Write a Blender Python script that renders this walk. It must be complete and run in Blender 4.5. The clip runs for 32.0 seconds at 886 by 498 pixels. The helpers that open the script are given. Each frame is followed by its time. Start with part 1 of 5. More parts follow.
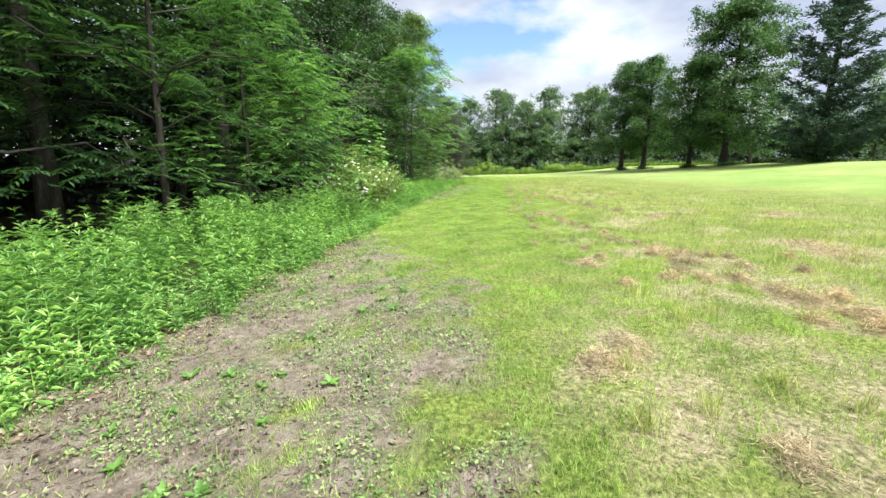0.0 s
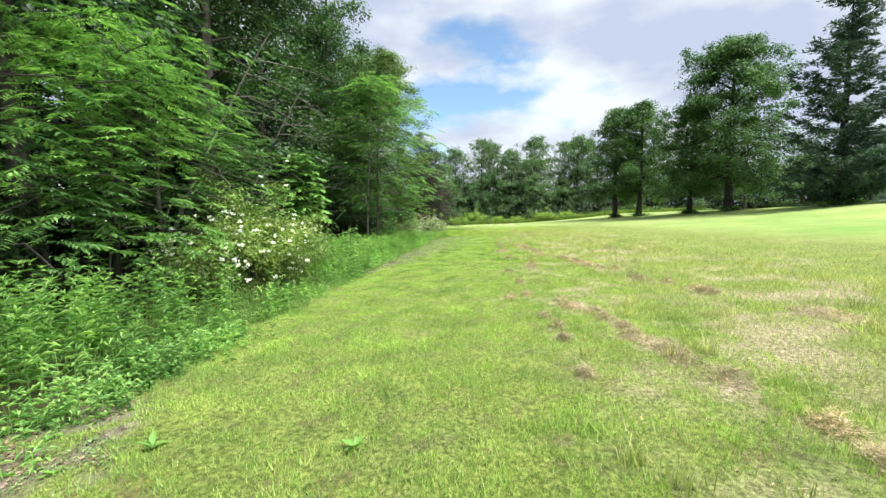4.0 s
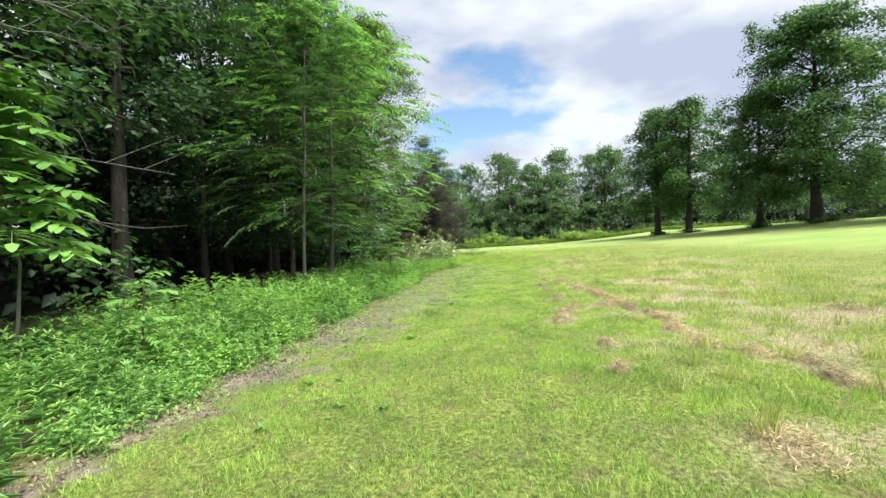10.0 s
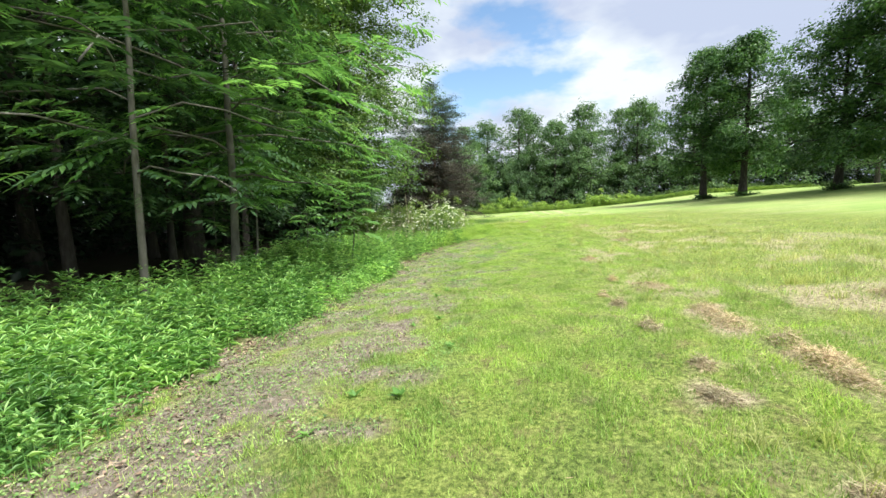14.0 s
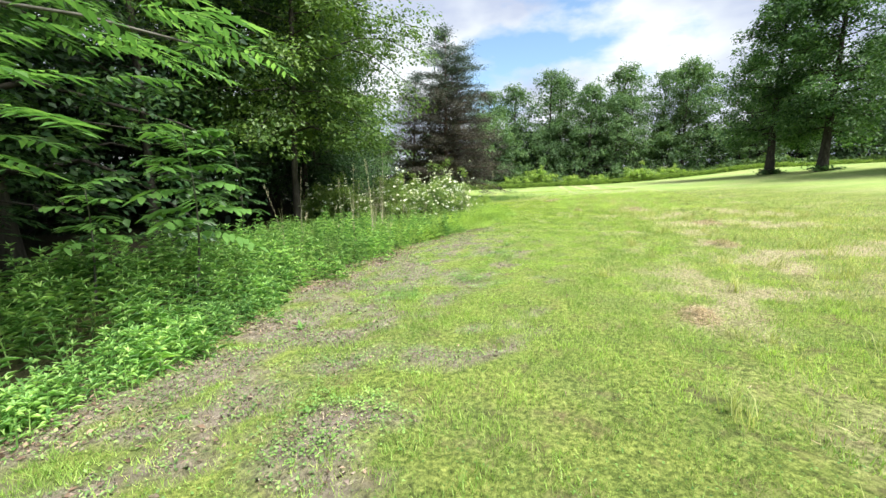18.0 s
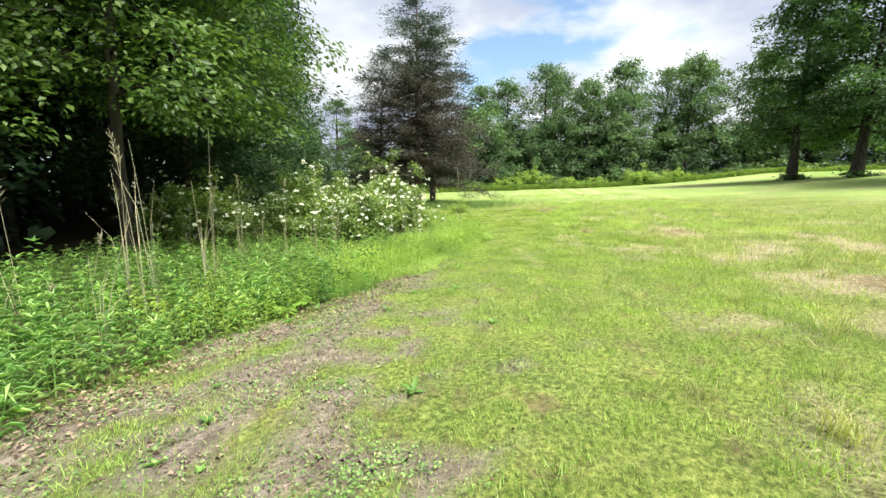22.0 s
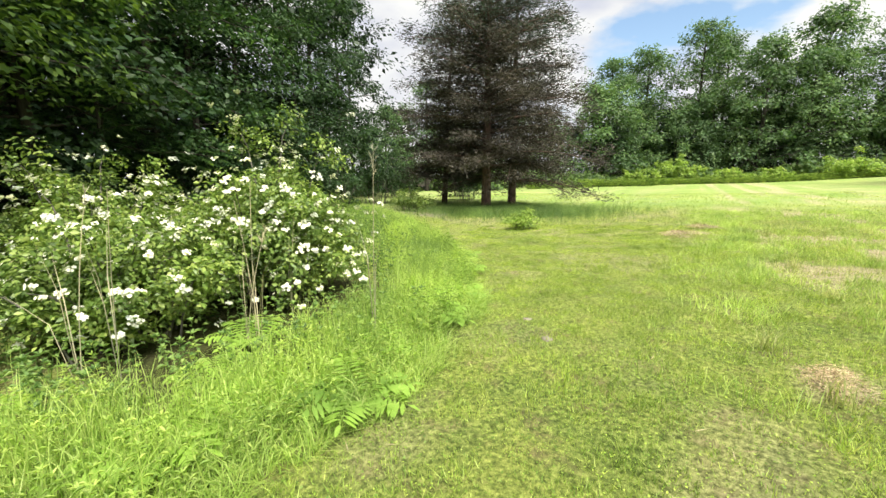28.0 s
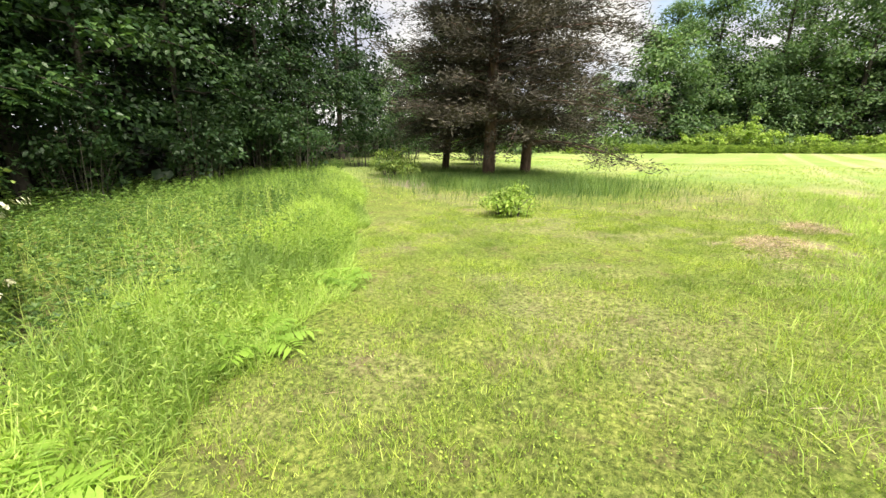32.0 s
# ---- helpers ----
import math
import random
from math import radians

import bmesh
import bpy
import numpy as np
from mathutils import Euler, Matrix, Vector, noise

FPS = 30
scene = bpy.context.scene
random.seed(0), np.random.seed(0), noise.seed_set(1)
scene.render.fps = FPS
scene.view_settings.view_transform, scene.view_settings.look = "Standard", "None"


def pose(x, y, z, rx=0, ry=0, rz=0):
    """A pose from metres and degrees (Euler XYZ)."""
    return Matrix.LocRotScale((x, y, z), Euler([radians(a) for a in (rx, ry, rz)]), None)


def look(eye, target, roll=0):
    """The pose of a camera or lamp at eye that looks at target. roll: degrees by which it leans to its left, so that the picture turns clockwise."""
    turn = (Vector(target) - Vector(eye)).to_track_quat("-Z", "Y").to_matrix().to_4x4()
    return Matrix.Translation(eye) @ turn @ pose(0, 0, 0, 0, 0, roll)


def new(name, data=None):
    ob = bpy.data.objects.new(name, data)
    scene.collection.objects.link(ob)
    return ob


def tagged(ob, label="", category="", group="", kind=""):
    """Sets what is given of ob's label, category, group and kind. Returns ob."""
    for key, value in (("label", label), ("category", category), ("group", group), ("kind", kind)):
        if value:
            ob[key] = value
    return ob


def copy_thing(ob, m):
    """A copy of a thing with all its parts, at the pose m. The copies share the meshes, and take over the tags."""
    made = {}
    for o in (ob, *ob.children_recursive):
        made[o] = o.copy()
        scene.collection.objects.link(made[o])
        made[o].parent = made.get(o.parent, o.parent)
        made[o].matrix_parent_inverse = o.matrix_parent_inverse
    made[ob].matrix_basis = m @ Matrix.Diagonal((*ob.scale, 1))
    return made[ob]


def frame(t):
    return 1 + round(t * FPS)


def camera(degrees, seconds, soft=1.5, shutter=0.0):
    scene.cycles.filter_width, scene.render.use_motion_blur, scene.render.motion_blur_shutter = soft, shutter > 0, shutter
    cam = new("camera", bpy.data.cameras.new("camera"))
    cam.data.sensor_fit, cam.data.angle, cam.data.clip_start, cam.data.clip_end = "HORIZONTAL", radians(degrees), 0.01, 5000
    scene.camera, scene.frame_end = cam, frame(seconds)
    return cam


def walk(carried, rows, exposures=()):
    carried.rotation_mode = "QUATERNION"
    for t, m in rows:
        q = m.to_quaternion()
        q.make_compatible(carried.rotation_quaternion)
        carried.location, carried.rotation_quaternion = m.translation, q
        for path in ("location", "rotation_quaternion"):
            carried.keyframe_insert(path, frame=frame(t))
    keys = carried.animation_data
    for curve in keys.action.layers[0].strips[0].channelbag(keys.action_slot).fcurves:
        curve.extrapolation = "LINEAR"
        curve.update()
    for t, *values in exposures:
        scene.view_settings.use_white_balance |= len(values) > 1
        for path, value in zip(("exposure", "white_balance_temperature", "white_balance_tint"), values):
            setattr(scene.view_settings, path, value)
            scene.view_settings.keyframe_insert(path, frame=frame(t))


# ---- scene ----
# The walk: seconds, eye, a point ahead, lean.
PATH = [
    (0, (0.000, 0.000, 1.492), (-1.088, 9.738, -0.504), 1.15),
    (0.5, (-0.003, 0.806, 1.510), (-0.954, 10.618, -0.171), 1.47),
    (1, (0.040, 1.595, 1.522), (-0.858, 11.469, 0.215), 1.68),
    (1.5, (0.048, 2.353, 1.537), (-0.767, 12.267, 0.514), 1.63),
    (2, (0.065, 3.167, 1.532), (-0.720, 13.096, 0.643), 1.25),
    (2.5, (0.052, 3.992, 1.543), (-0.763, 13.925, 0.723), 0.67),
    (3, (0.058, 4.751, 1.505), (-0.787, 14.681, 0.687), 0.23),
    (3.5, (0.093, 5.566, 1.508), (-0.794, 15.494, 0.705), 0.08),
    (5.5, (0.322, 8.932, 1.520), (-0.468, 18.882, 0.899), 0.40),
    (6, (0.333, 9.753, 1.509), (-0.419, 19.711, 0.989), 0.23),
    (6.5, (0.343, 10.563, 1.511), (-0.410, 20.526, 1.104), 0.04),
    (7, (0.372, 11.354, 1.525), (-0.390, 21.319, 1.197), -0.23),
    (7.5, (0.361, 12.135, 1.519), (-0.440, 22.099, 1.229), -0.31),
    (8, (0.324, 12.992, 1.506), (-0.542, 22.951, 1.251), -0.34),
    (8.5, (0.275, 13.750, 1.481), (-0.713, 23.699, 1.240), -0.50),
    (9, (0.144, 14.618, 1.482), (-1.010, 24.549, 1.272), -0.84),
    (9.5, (0.023, 15.432, 1.462), (-1.234, 25.350, 1.261), -1.09),
    (10, (-0.075, 16.278, 1.446), (-1.382, 26.190, 1.240), -1.21),
    (10.5, (-0.134, 17.090, 1.415), (-1.382, 27.008, 1.129), -1.27),
    (11, (-0.075, 17.921, 1.471), (-1.269, 27.841, 1.074), -1.49),
    (11.5, (-0.113, 18.732, 1.450), (-1.202, 28.658, 0.915), -1.88),
    (12, (-0.128, 19.533, 1.472), (-1.201, 29.453, 0.811), -2.35),
    (12.5, (-0.157, 20.283, 1.487), (-1.252, 30.196, 0.757), -2.66),
    (13, (-0.186, 21.043, 1.458), (-1.421, 30.933, 0.643), -2.45),
    (13.5, (-0.209, 21.785, 1.452), (-1.624, 31.641, 0.527), -1.85),
    (15.5, (-0.163, 24.795, 1.471), (-3.049, 34.275, 0.127), -1.82),
    (16, (-0.142, 25.486, 1.484), (-3.158, 34.939, 0.243), -2.55),
    (16.5, (-0.113, 26.237, 1.502), (-3.216, 35.668, 0.306), -2.26),
    (17, (-0.059, 26.965, 1.478), (-2.887, 36.444, 0.012), -1.46),
    (17.5, (0.015, 27.732, 1.462), (-2.492, 37.273, -0.179), -0.89),
    (18, (0.033, 28.408, 1.453), (-2.349, 37.967, -0.265), -0.57),
    (18.5, (0.067, 29.209, 1.477), (-2.411, 38.733, -0.299), -0.49),
    (19, (0.047, 30.035, 1.482), (-2.665, 39.492, -0.310), -0.54),
    (19.5, (0.022, 30.809, 1.474), (-2.860, 40.214, -0.326), -0.65),
    (20, (-0.015, 31.585, 1.476), (-2.843, 41.001, -0.355), -0.48),
    (20.5, (0.001, 32.304, 1.468), (-2.560, 41.793, -0.376), -0.13),
    (21, (0.002, 33.129, 1.472), (-2.295, 42.690, -0.347), 0.15),
    (21.5, (0.031, 33.935, 1.470), (-2.111, 43.539, -0.314), 0.49),
    (22, (0.084, 34.726, 1.493), (-2.135, 44.323, -0.232), 0.39),
    (22.5, (0.201, 35.470, 1.505), (-2.343, 44.977, -0.271), 0.63),
    (23, (0.299, 36.113, 1.513), (-2.999, 45.366, -0.357), 0.23),
    (23.5, (0.376, 36.837, 1.544), (-3.510, 45.842, -0.404), -0.39),
    (24, (0.453, 37.619, 1.588), (-3.613, 46.542, -0.378), -1.05),
    (24.5, (0.464, 38.354, 1.594), (-3.121, 47.491, -0.320), -1.00),
    (25, (0.481, 39.121, 1.597), (-2.986, 48.347, -0.095), -0.74),
    (25.5, (0.484, 39.901, 1.606), (-3.053, 49.130, 0.083), -0.09),
    (27.5, (0.472, 42.475, 1.522), (-4.031, 51.209, -0.331), -0.03),
    (28, (0.464, 42.980, 1.535), (-4.583, 51.401, -0.364), -0.08),
    (28.5, (0.441, 43.571, 1.547), (-5.241, 51.558, -0.433), -0.38),
    (29, (0.361, 44.114, 1.542), (-5.876, 51.637, -0.577), -0.65),
    (29.5, (0.330, 44.666, 1.532), (-6.410, 51.688, -0.761), -1.11),
    (30, (0.306, 45.190, 1.495), (-6.702, 51.867, -1.014), -1.09),
    (30.5, (0.340, 45.785, 1.485), (-6.637, 52.432, -1.187), -0.63),
    (31, (0.289, 46.389, 1.465), (-6.320, 53.355, -1.325), 0.27),
    (31.5, (0.196, 46.937, 1.443), (-5.975, 54.281, -1.382), 0.95),
    (32, (0.001, 47.460, 1.396), (-5.716, 55.169, -1.414), 1.27),
]
cam = camera(95.65, 32.0, soft=1.5)
walk(cam, [(t, look(eye, target, roll)) for t, eye, target, roll in PATH], exposures=[(0.0, 1.26, 6150, 3), (2.2, 1.25, 6150, 2), (8.0, 1.18, 6250, 2), (14.0, 1.25, 6150, 2), (20.0, 1.3, 6300, 3), (26.0, 1.3, 6650, 4), (29.0, 1.2, 6850, 5), (32.0, 1.33, 7050, 5)])

# ---- world and sun ----
SUN_ELEV, SUN_TURN = radians(59), radians(118)
world = bpy.data.worlds.new("world")
scene.world = world
world.use_nodes = True
wt = world.node_tree
wt.nodes.clear()
w_out = wt.nodes.new("ShaderNodeOutputWorld")
w_sky = wt.nodes.new("ShaderNodeTexSky")
w_sky.sky_type, w_sky.sun_disc = "NISHITA", False
w_sky.sun_elevation, w_sky.sun_rotation = SUN_ELEV, SUN_TURN
w_blue = wt.nodes.new("ShaderNodeBackground")
w_blue.inputs["Strength"].default_value = 0.1
wt.links.new(w_sky.outputs[0], w_blue.inputs["Color"])
w_co = wt.nodes.new("ShaderNodeTexCoord")
w_map = wt.nodes.new("ShaderNodeMapping")
w_map.inputs["Scale"].default_value = (1.0, 1.0, 2.2)
w_map.inputs["Location"].default_value = (0.35, 0.1, 0.0)
wt.links.new(w_co.outputs["Generated"], w_map.inputs["Vector"])
w_n = wt.nodes.new("ShaderNodeTexNoise")
w_n.inputs["Scale"].default_value, w_n.inputs["Detail"].default_value, w_n.inputs["Roughness"].default_value = 2.3, 7.0, 0.52
wt.links.new(w_map.outputs[0], w_n.inputs["Vector"])
w_ramp = wt.nodes.new("ShaderNodeValToRGB")
w_ramp.color_ramp.elements[0].position, w_ramp.color_ramp.elements[1].position = 0.44, 0.515
# A gap in the clouds over the end of the meadow.
w_dot = wt.nodes.new("ShaderNodeVectorMath")
w_dot.operation = "DOT_PRODUCT"
w_dot.inputs[1].default_value = (-0.06, 0.937, 0.335)
wt.links.new(w_co.outputs["Generated"], w_dot.inputs[0])
w_gap = wt.nodes.new("ShaderNodeMapRange")
for k, v in ((1, 0.962), (2, 0.995), (3, 0.13), (4, -0.06)):
    w_gap.inputs[k].default_value = v
wt.links.new(w_dot.outputs["Value"], w_gap.inputs[0])
w_sum = wt.nodes.new("ShaderNodeMath")
wt.links.new(w_n.outputs["Fac"], w_sum.inputs[0])
wt.links.new(w_gap.outputs[0], w_sum.inputs[1])
wt.links.new(w_sum.outputs[0], w_ramp.inputs["Fac"])
w_n2 = wt.nodes.new("ShaderNodeTexNoise")
w_n2.inputs["Scale"].default_value, w_n2.inputs["Detail"].default_value = 3.1, 5.0
wt.links.new(w_map.outputs[0], w_n2.inputs["Vector"])
w_tone = wt.nodes.new("ShaderNodeValToRGB")
w_tone.color_ramp.elements[0].position, w_tone.color_ramp.elements[0].color = 0.4, (0.68, 0.71, 0.9, 1)
w_tone.color_ramp.elements[1].position, w_tone.color_ramp.elements[1].color = 0.6, (1.1, 1.09, 1.12, 1)
wt.links.new(w_n2.outputs["Fac"], w_tone.inputs["Fac"])
w_cloud = wt.nodes.new("ShaderNodeBackground")
w_cloud.inputs["Strength"].default_value = 0.405
wt.links.new(w_tone.outputs[0], w_cloud.inputs["Color"])
w_mix = wt.nodes.new("ShaderNodeMixShader")
wt.links.new(w_ramp.outputs[0], w_mix.inputs[0])
wt.links.new(w_blue.outputs[0], w_mix.inputs[1])
wt.links.new(w_cloud.outputs[0], w_mix.inputs[2])
wt.links.new(w_mix.outputs[0], w_out.inputs["Surface"])

sun = new("sun", bpy.data.lights.new("sun", "SUN"))
sun.data.energy, sun.data.angle, sun.data.color = 4.6, radians(22), (1.0, 0.95, 0.86)
sun.matrix_basis = look((0, 0, 0), (-math.sin(SUN_TURN) * math.cos(SUN_ELEV), -math.cos(SUN_TURN) * math.cos(SUN_ELEV), -math.sin(SUN_ELEV)))

# ---- materials ----
def nodes_of(name):
    m = bpy.data.materials.new(name)
    m.use_nodes = True
    t = m.node_tree
    t.nodes.clear()
    return m, t, t.nodes.new("ShaderNodeOutputMaterial")


def ramp_node(t, fac, stops):
    r = t.nodes.new("ShaderNodeValToRGB")
    els = r.color_ramp.elements
    while len(els) < len(stops):
        els.new(0.5)
    for e, (pos, col) in zip(els, stops):
        e.position, e.color = pos, (*col, 1)
    t.links.new(fac, r.inputs["Fac"])
    return r.outputs["Color"]


def noise_node(t, scale, detail=4.0, rough=0.55):
    co = t.nodes.new("ShaderNodeNewGeometry")
    n = t.nodes.new("ShaderNodeTexNoise")
    n.inputs["Scale"].default_value, n.inputs["Detail"].default_value, n.inputs["Roughness"].default_value = scale, detail, rough
    t.links.new(co.outputs["Position"], n.inputs["Vector"])
    return n.outputs["Fac"]


def mix_color(t, fac, a, b, blend="MIX"):
    m = t.nodes.new("ShaderNodeMix")
    m.data_type, m.blend_type = "RGBA", blend
    for sock, val in ((0, fac), (6, a), (7, b)):
        if isinstance(val, bpy.types.NodeSocket):
            t.links.new(val, m.inputs[sock])
        else:
            m.inputs[sock].default_value = val if sock == 0 else (*val, 1)
    return m.outputs[2]


def leaf_material(name, dark, mid, light, see=0.35, rough=0.5, patch=0.8):
    """Leaves: each one its own tone, drifting in larger patches, light passing through."""
    m, t, out = nodes_of(name)
    geo = t.nodes.new("ShaderNodeNewGeometry")
    tone = ramp_node(t, geo.outputs["Random Per Island"], [(0.0, dark), (0.5, mid), (1.0, light)])
    drift = ramp_node(t, noise_node(t, patch, 3), [(0.3, (0.54, 0.6, 0.56)), (0.7, (1.35, 1.28, 1.12))])
    col = mix_color(t, 1.0, tone, drift, "MULTIPLY")
    p = t.nodes.new("ShaderNodeBsdfPrincipled")
    p.inputs["Roughness"].default_value = rough
    p.inputs["Specular IOR Level"].default_value = 0.35
    t.links.new(col, p.inputs["Base Color"])
    tr = t.nodes.new("ShaderNodeBsdfTranslucent")
    warm = mix_color(t, 1.0, col, (1.12, 1.2, 0.7), "MULTIPLY")
    t.links.new(warm, tr.inputs["Color"])
    mx = t.nodes.new("ShaderNodeMixShader")
    mx.inputs[0].default_value = see
    t.links.new(p.outputs[0], mx.inputs[1])
    t.links.new(tr.outputs[0], mx.inputs[2])
    t.links.new(mx.outputs[0], out.inputs["Surface"])
    return m


def rough_material(name, stops, scale, rough=0.9, bump=0.3, stretch=None, dist=0.02):
    m, t, out = nodes_of(name)
    geo = t.nodes.new("ShaderNodeNewGeometry")
    vec = geo.outputs["Position"]
    if stretch:
        mp = t.nodes.new("ShaderNodeMapping")
        mp.inputs["Scale"].default_value = stretch
        t.links.new(vec, mp.inputs["Vector"])
        vec = mp.outputs[0]
    n = t.nodes.new("ShaderNodeTexNoise")
    n.inputs["Scale"].default_value, n.inputs["Detail"].default_value, n.inputs["Roughness"].default_value = scale, 8, 0.62
    t.links.new(vec, n.inputs["Vector"])
    p = t.nodes.new("ShaderNodeBsdfPrincipled")
    p.inputs["Roughness"].default_value = rough
    p.inputs["Specular IOR Level"].default_value = 0.2
    t.links.new(ramp_node(t, n.outputs["Fac"], stops), p.inputs["Base Color"])
    b = t.nodes.new("ShaderNodeBump")
    b.inputs["Strength"].default_value, b.inputs["Distance"].default_value = bump, dist
    t.links.new(n.outputs["Fac"], b.inputs["Height"])
    t.links.new(b.outputs[0], p.inputs["Normal"])
    t.links.new(p.outputs[0], out.inputs["Surface"])
    return m


def ground_material():
    """Turf that gives way to bare soil and to straw where the sheet's own weights say so."""
    m, t, out = nodes_of("meadow ground")
    fine, broad = noise_node(t, 26, 8, 0.7), noise_node(t, 0.55, 5)
    grit = noise_node(t, 9, 9, 0.72)
    turf = ramp_node(t, fine, [(0.3, (0.155, 0.22, 0.064)), (0.48, (0.205, 0.28, 0.086)), (0.66, (0.265, 0.335, 0.125))])
    turf = mix_color(t, 1.0, turf, ramp_node(t, broad, [(0.3, (0.8, 0.9, 0.75)), (0.72, (1.2, 1.08, 1.05))]), "MULTIPLY")
    turf = mix_color(t, 1.0, turf, ramp_node(t, noise_node(t, 0.13, 6, 0.65), [(0.36, (0.82, 0.92, 0.8)), (0.5, (1.0, 1.0, 1.0)), (0.66, (1.3, 1.14, 1.3))]), "MULTIPLY")
    soil = ramp_node(t, grit, [(0.3, (0.11, 0.082, 0.076)), (0.48, (0.235, 0.18, 0.166)), (0.66, (0.41, 0.33, 0.305))])
    straw = ramp_node(t, fine, [(0.34, (0.1, 0.075, 0.05)), (0.5, (0.4, 0.315, 0.22)), (0.66, (0.6, 0.51, 0.38))])
    # Dark forest litter, which also paints the shade under weeds and roses.
    shaded_litter = ramp_node(t, grit, [(0.3, (0.012, 0.012, 0.008)), (0.7, (0.05, 0.042, 0.026))])
    def weight(name):
        a = t.nodes.new("ShaderNodeAttribute")
        a.attribute_name = name
        return a.outputs["Fac"]
    # Old thatch, its colour darkened with the shade between the grass blades.
    shaded_thatch = ramp_node(t, fine, [(0.33, (0.03, 0.042, 0.011)), (0.48, (0.135, 0.178, 0.042)), (0.64, (0.32, 0.375, 0.1))])
    brown = ramp_node(t, fine, [(0.3, (0.06, 0.048, 0.028)), (0.6, (0.19, 0.155, 0.085)), (0.8, (0.36, 0.31, 0.18))])
    shaded_thatch = mix_color(t, ramp_node(t, noise_node(t, 3.5, 5, 0.65), [(0.52, (0, 0, 0)), (0.7, (1, 1, 1))]), shaded_thatch, brown)
    shaded_thatch = mix_color(t, 1.0, shaded_thatch, ramp_node(t, noise_node(t, 1.6, 4), [(0.35, (0.85, 0.88, 0.85)), (0.65, (1.3, 1.2, 1.15))]), "MULTIPLY")
    turf = mix_color(t, weight("sward"), turf, shaded_thatch)
    col = mix_color(t, weight("straw"), turf, straw)
    col = mix_color(t, weight("bare"), col, soil)
    col = mix_color(t, weight("wood"), col, shaded_litter)
    p = t.nodes.new("ShaderNodeBsdfPrincipled")
    p.inputs["Roughness"].default_value, p.inputs["Specular IOR Level"].default_value = 0.95, 0.1
    t.links.new(col, p.inputs["Base Color"])
    b = t.nodes.new("ShaderNodeBump")
    b.inputs["Distance"].default_value = 0.07
    relief = t.nodes.new("ShaderNodeMapRange")
    relief.inputs[3].default_value, relief.inputs[4].default_value = 0.25, 0.9
    t.links.new(weight("sward"), relief.inputs[0])
    t.links.new(relief.outputs[0], b.inputs["Strength"])
    rough_h = t.nodes.new("ShaderNodeMath")
    t.links.new(fine, rough_h.inputs[0])
    t.links.new(grit, rough_h.inputs[1])
    t.links.new(rough_h.outputs[0], b.inputs["Height"])
    t.links.new(b.outputs[0], p.inputs["Normal"])
    t.links.new(p.outputs[0], out.inputs["Surface"])
    return m


GROUND = ground_material()
LAWN = leaf_material("lawn grass", (0.165, 0.28, 0.058), (0.345, 0.505, 0.122), (0.575, 0.69, 0.255), 0.45, 0.55, 1.2)
LAWN_OLIVE = leaf_material("olive lawn grass", (0.15, 0.23, 0.045), (0.33, 0.44, 0.088), (0.57, 0.645, 0.195), 0.45, 0.55, 1.2)
LAWN_DRY = leaf_material("dry meadow grass", (0.24, 0.29, 0.1), (0.42, 0.46, 0.19), (0.68, 0.64, 0.36), 0.42, 0.6, 0.9)
TALL = leaf_material("tall meadow grass", (0.24, 0.36, 0.09), (0.38, 0.53, 0.14), (0.6, 0.7, 0.27), 0.5, 0.55, 0.9)
TALL_GREEN = leaf_material("long green grass", (0.09, 0.18, 0.05), (0.17, 0.3, 0.08), (0.3, 0.44, 0.13), 0.45, 0.55, 0.9)
BUSH = leaf_material("bramble leaves", (0.06, 0.115, 0.04), (0.11, 0.185, 0.06), (0.2, 0.28, 0.1), 0.35, 0.5, 0.5)
CLOVER = leaf_material("clover leaves", (0.06, 0.14, 0.035), (0.13, 0.26, 0.06), (0.22, 0.37, 0.09), 0.3, 0.5, 1.5)
CLOVER_PALE = leaf_material("pale clover leaves", (0.12, 0.22, 0.06), (0.21, 0.36, 0.1), (0.34, 0.5, 0.16), 0.3, 0.5, 1.5)
CLOVER_WARM = leaf_material("yellowing clover leaves", (0.1, 0.18, 0.032), (0.22, 0.34, 0.055), (0.38, 0.49, 0.1), 0.35, 0.5, 1.5)
WEED = leaf_material("goldenrod leaves", (0.078, 0.175, 0.055), (0.205, 0.385, 0.12), (0.45, 0.64, 0.25), 0.45, 0.45, 0.8)
HERB = leaf_material("shaded herb leaves", (0.078, 0.15, 0.05), (0.158, 0.265, 0.085), (0.3, 0.41, 0.15), 0.45, 0.5, 0.8)
# ASH to BRIGHT: one leaf in shaded and lit copies, light in the colour.
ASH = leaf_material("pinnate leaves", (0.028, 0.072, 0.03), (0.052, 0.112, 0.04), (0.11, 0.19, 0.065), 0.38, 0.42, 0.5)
ASH_MID = leaf_material("pinnate leaves, half shade painted in", (0.06, 0.135, 0.05), (0.105, 0.22, 0.075), (0.19, 0.33, 0.12), 0.38, 0.42, 0.5)
# Sun on the crown is painted into this yellow-green.
LIME = leaf_material("yellow-green leaves, sunlight painted in", (0.055, 0.11, 0.03), (0.098, 0.17, 0.042), (0.165, 0.25, 0.062), 0.42, 0.45, 0.5)
ASH_LIT = leaf_material("large pinnate leaves, sunlight painted in", (0.08, 0.175, 0.06), (0.14, 0.28, 0.09), (0.25, 0.42, 0.15), 0.5, 0.42, 0.6)
BRIGHT = leaf_material("young pinnate leaves, sunlight painted in", (0.1, 0.215, 0.065), (0.17, 0.33, 0.095), (0.31, 0.5, 0.17), 0.4, 0.4, 0.9)
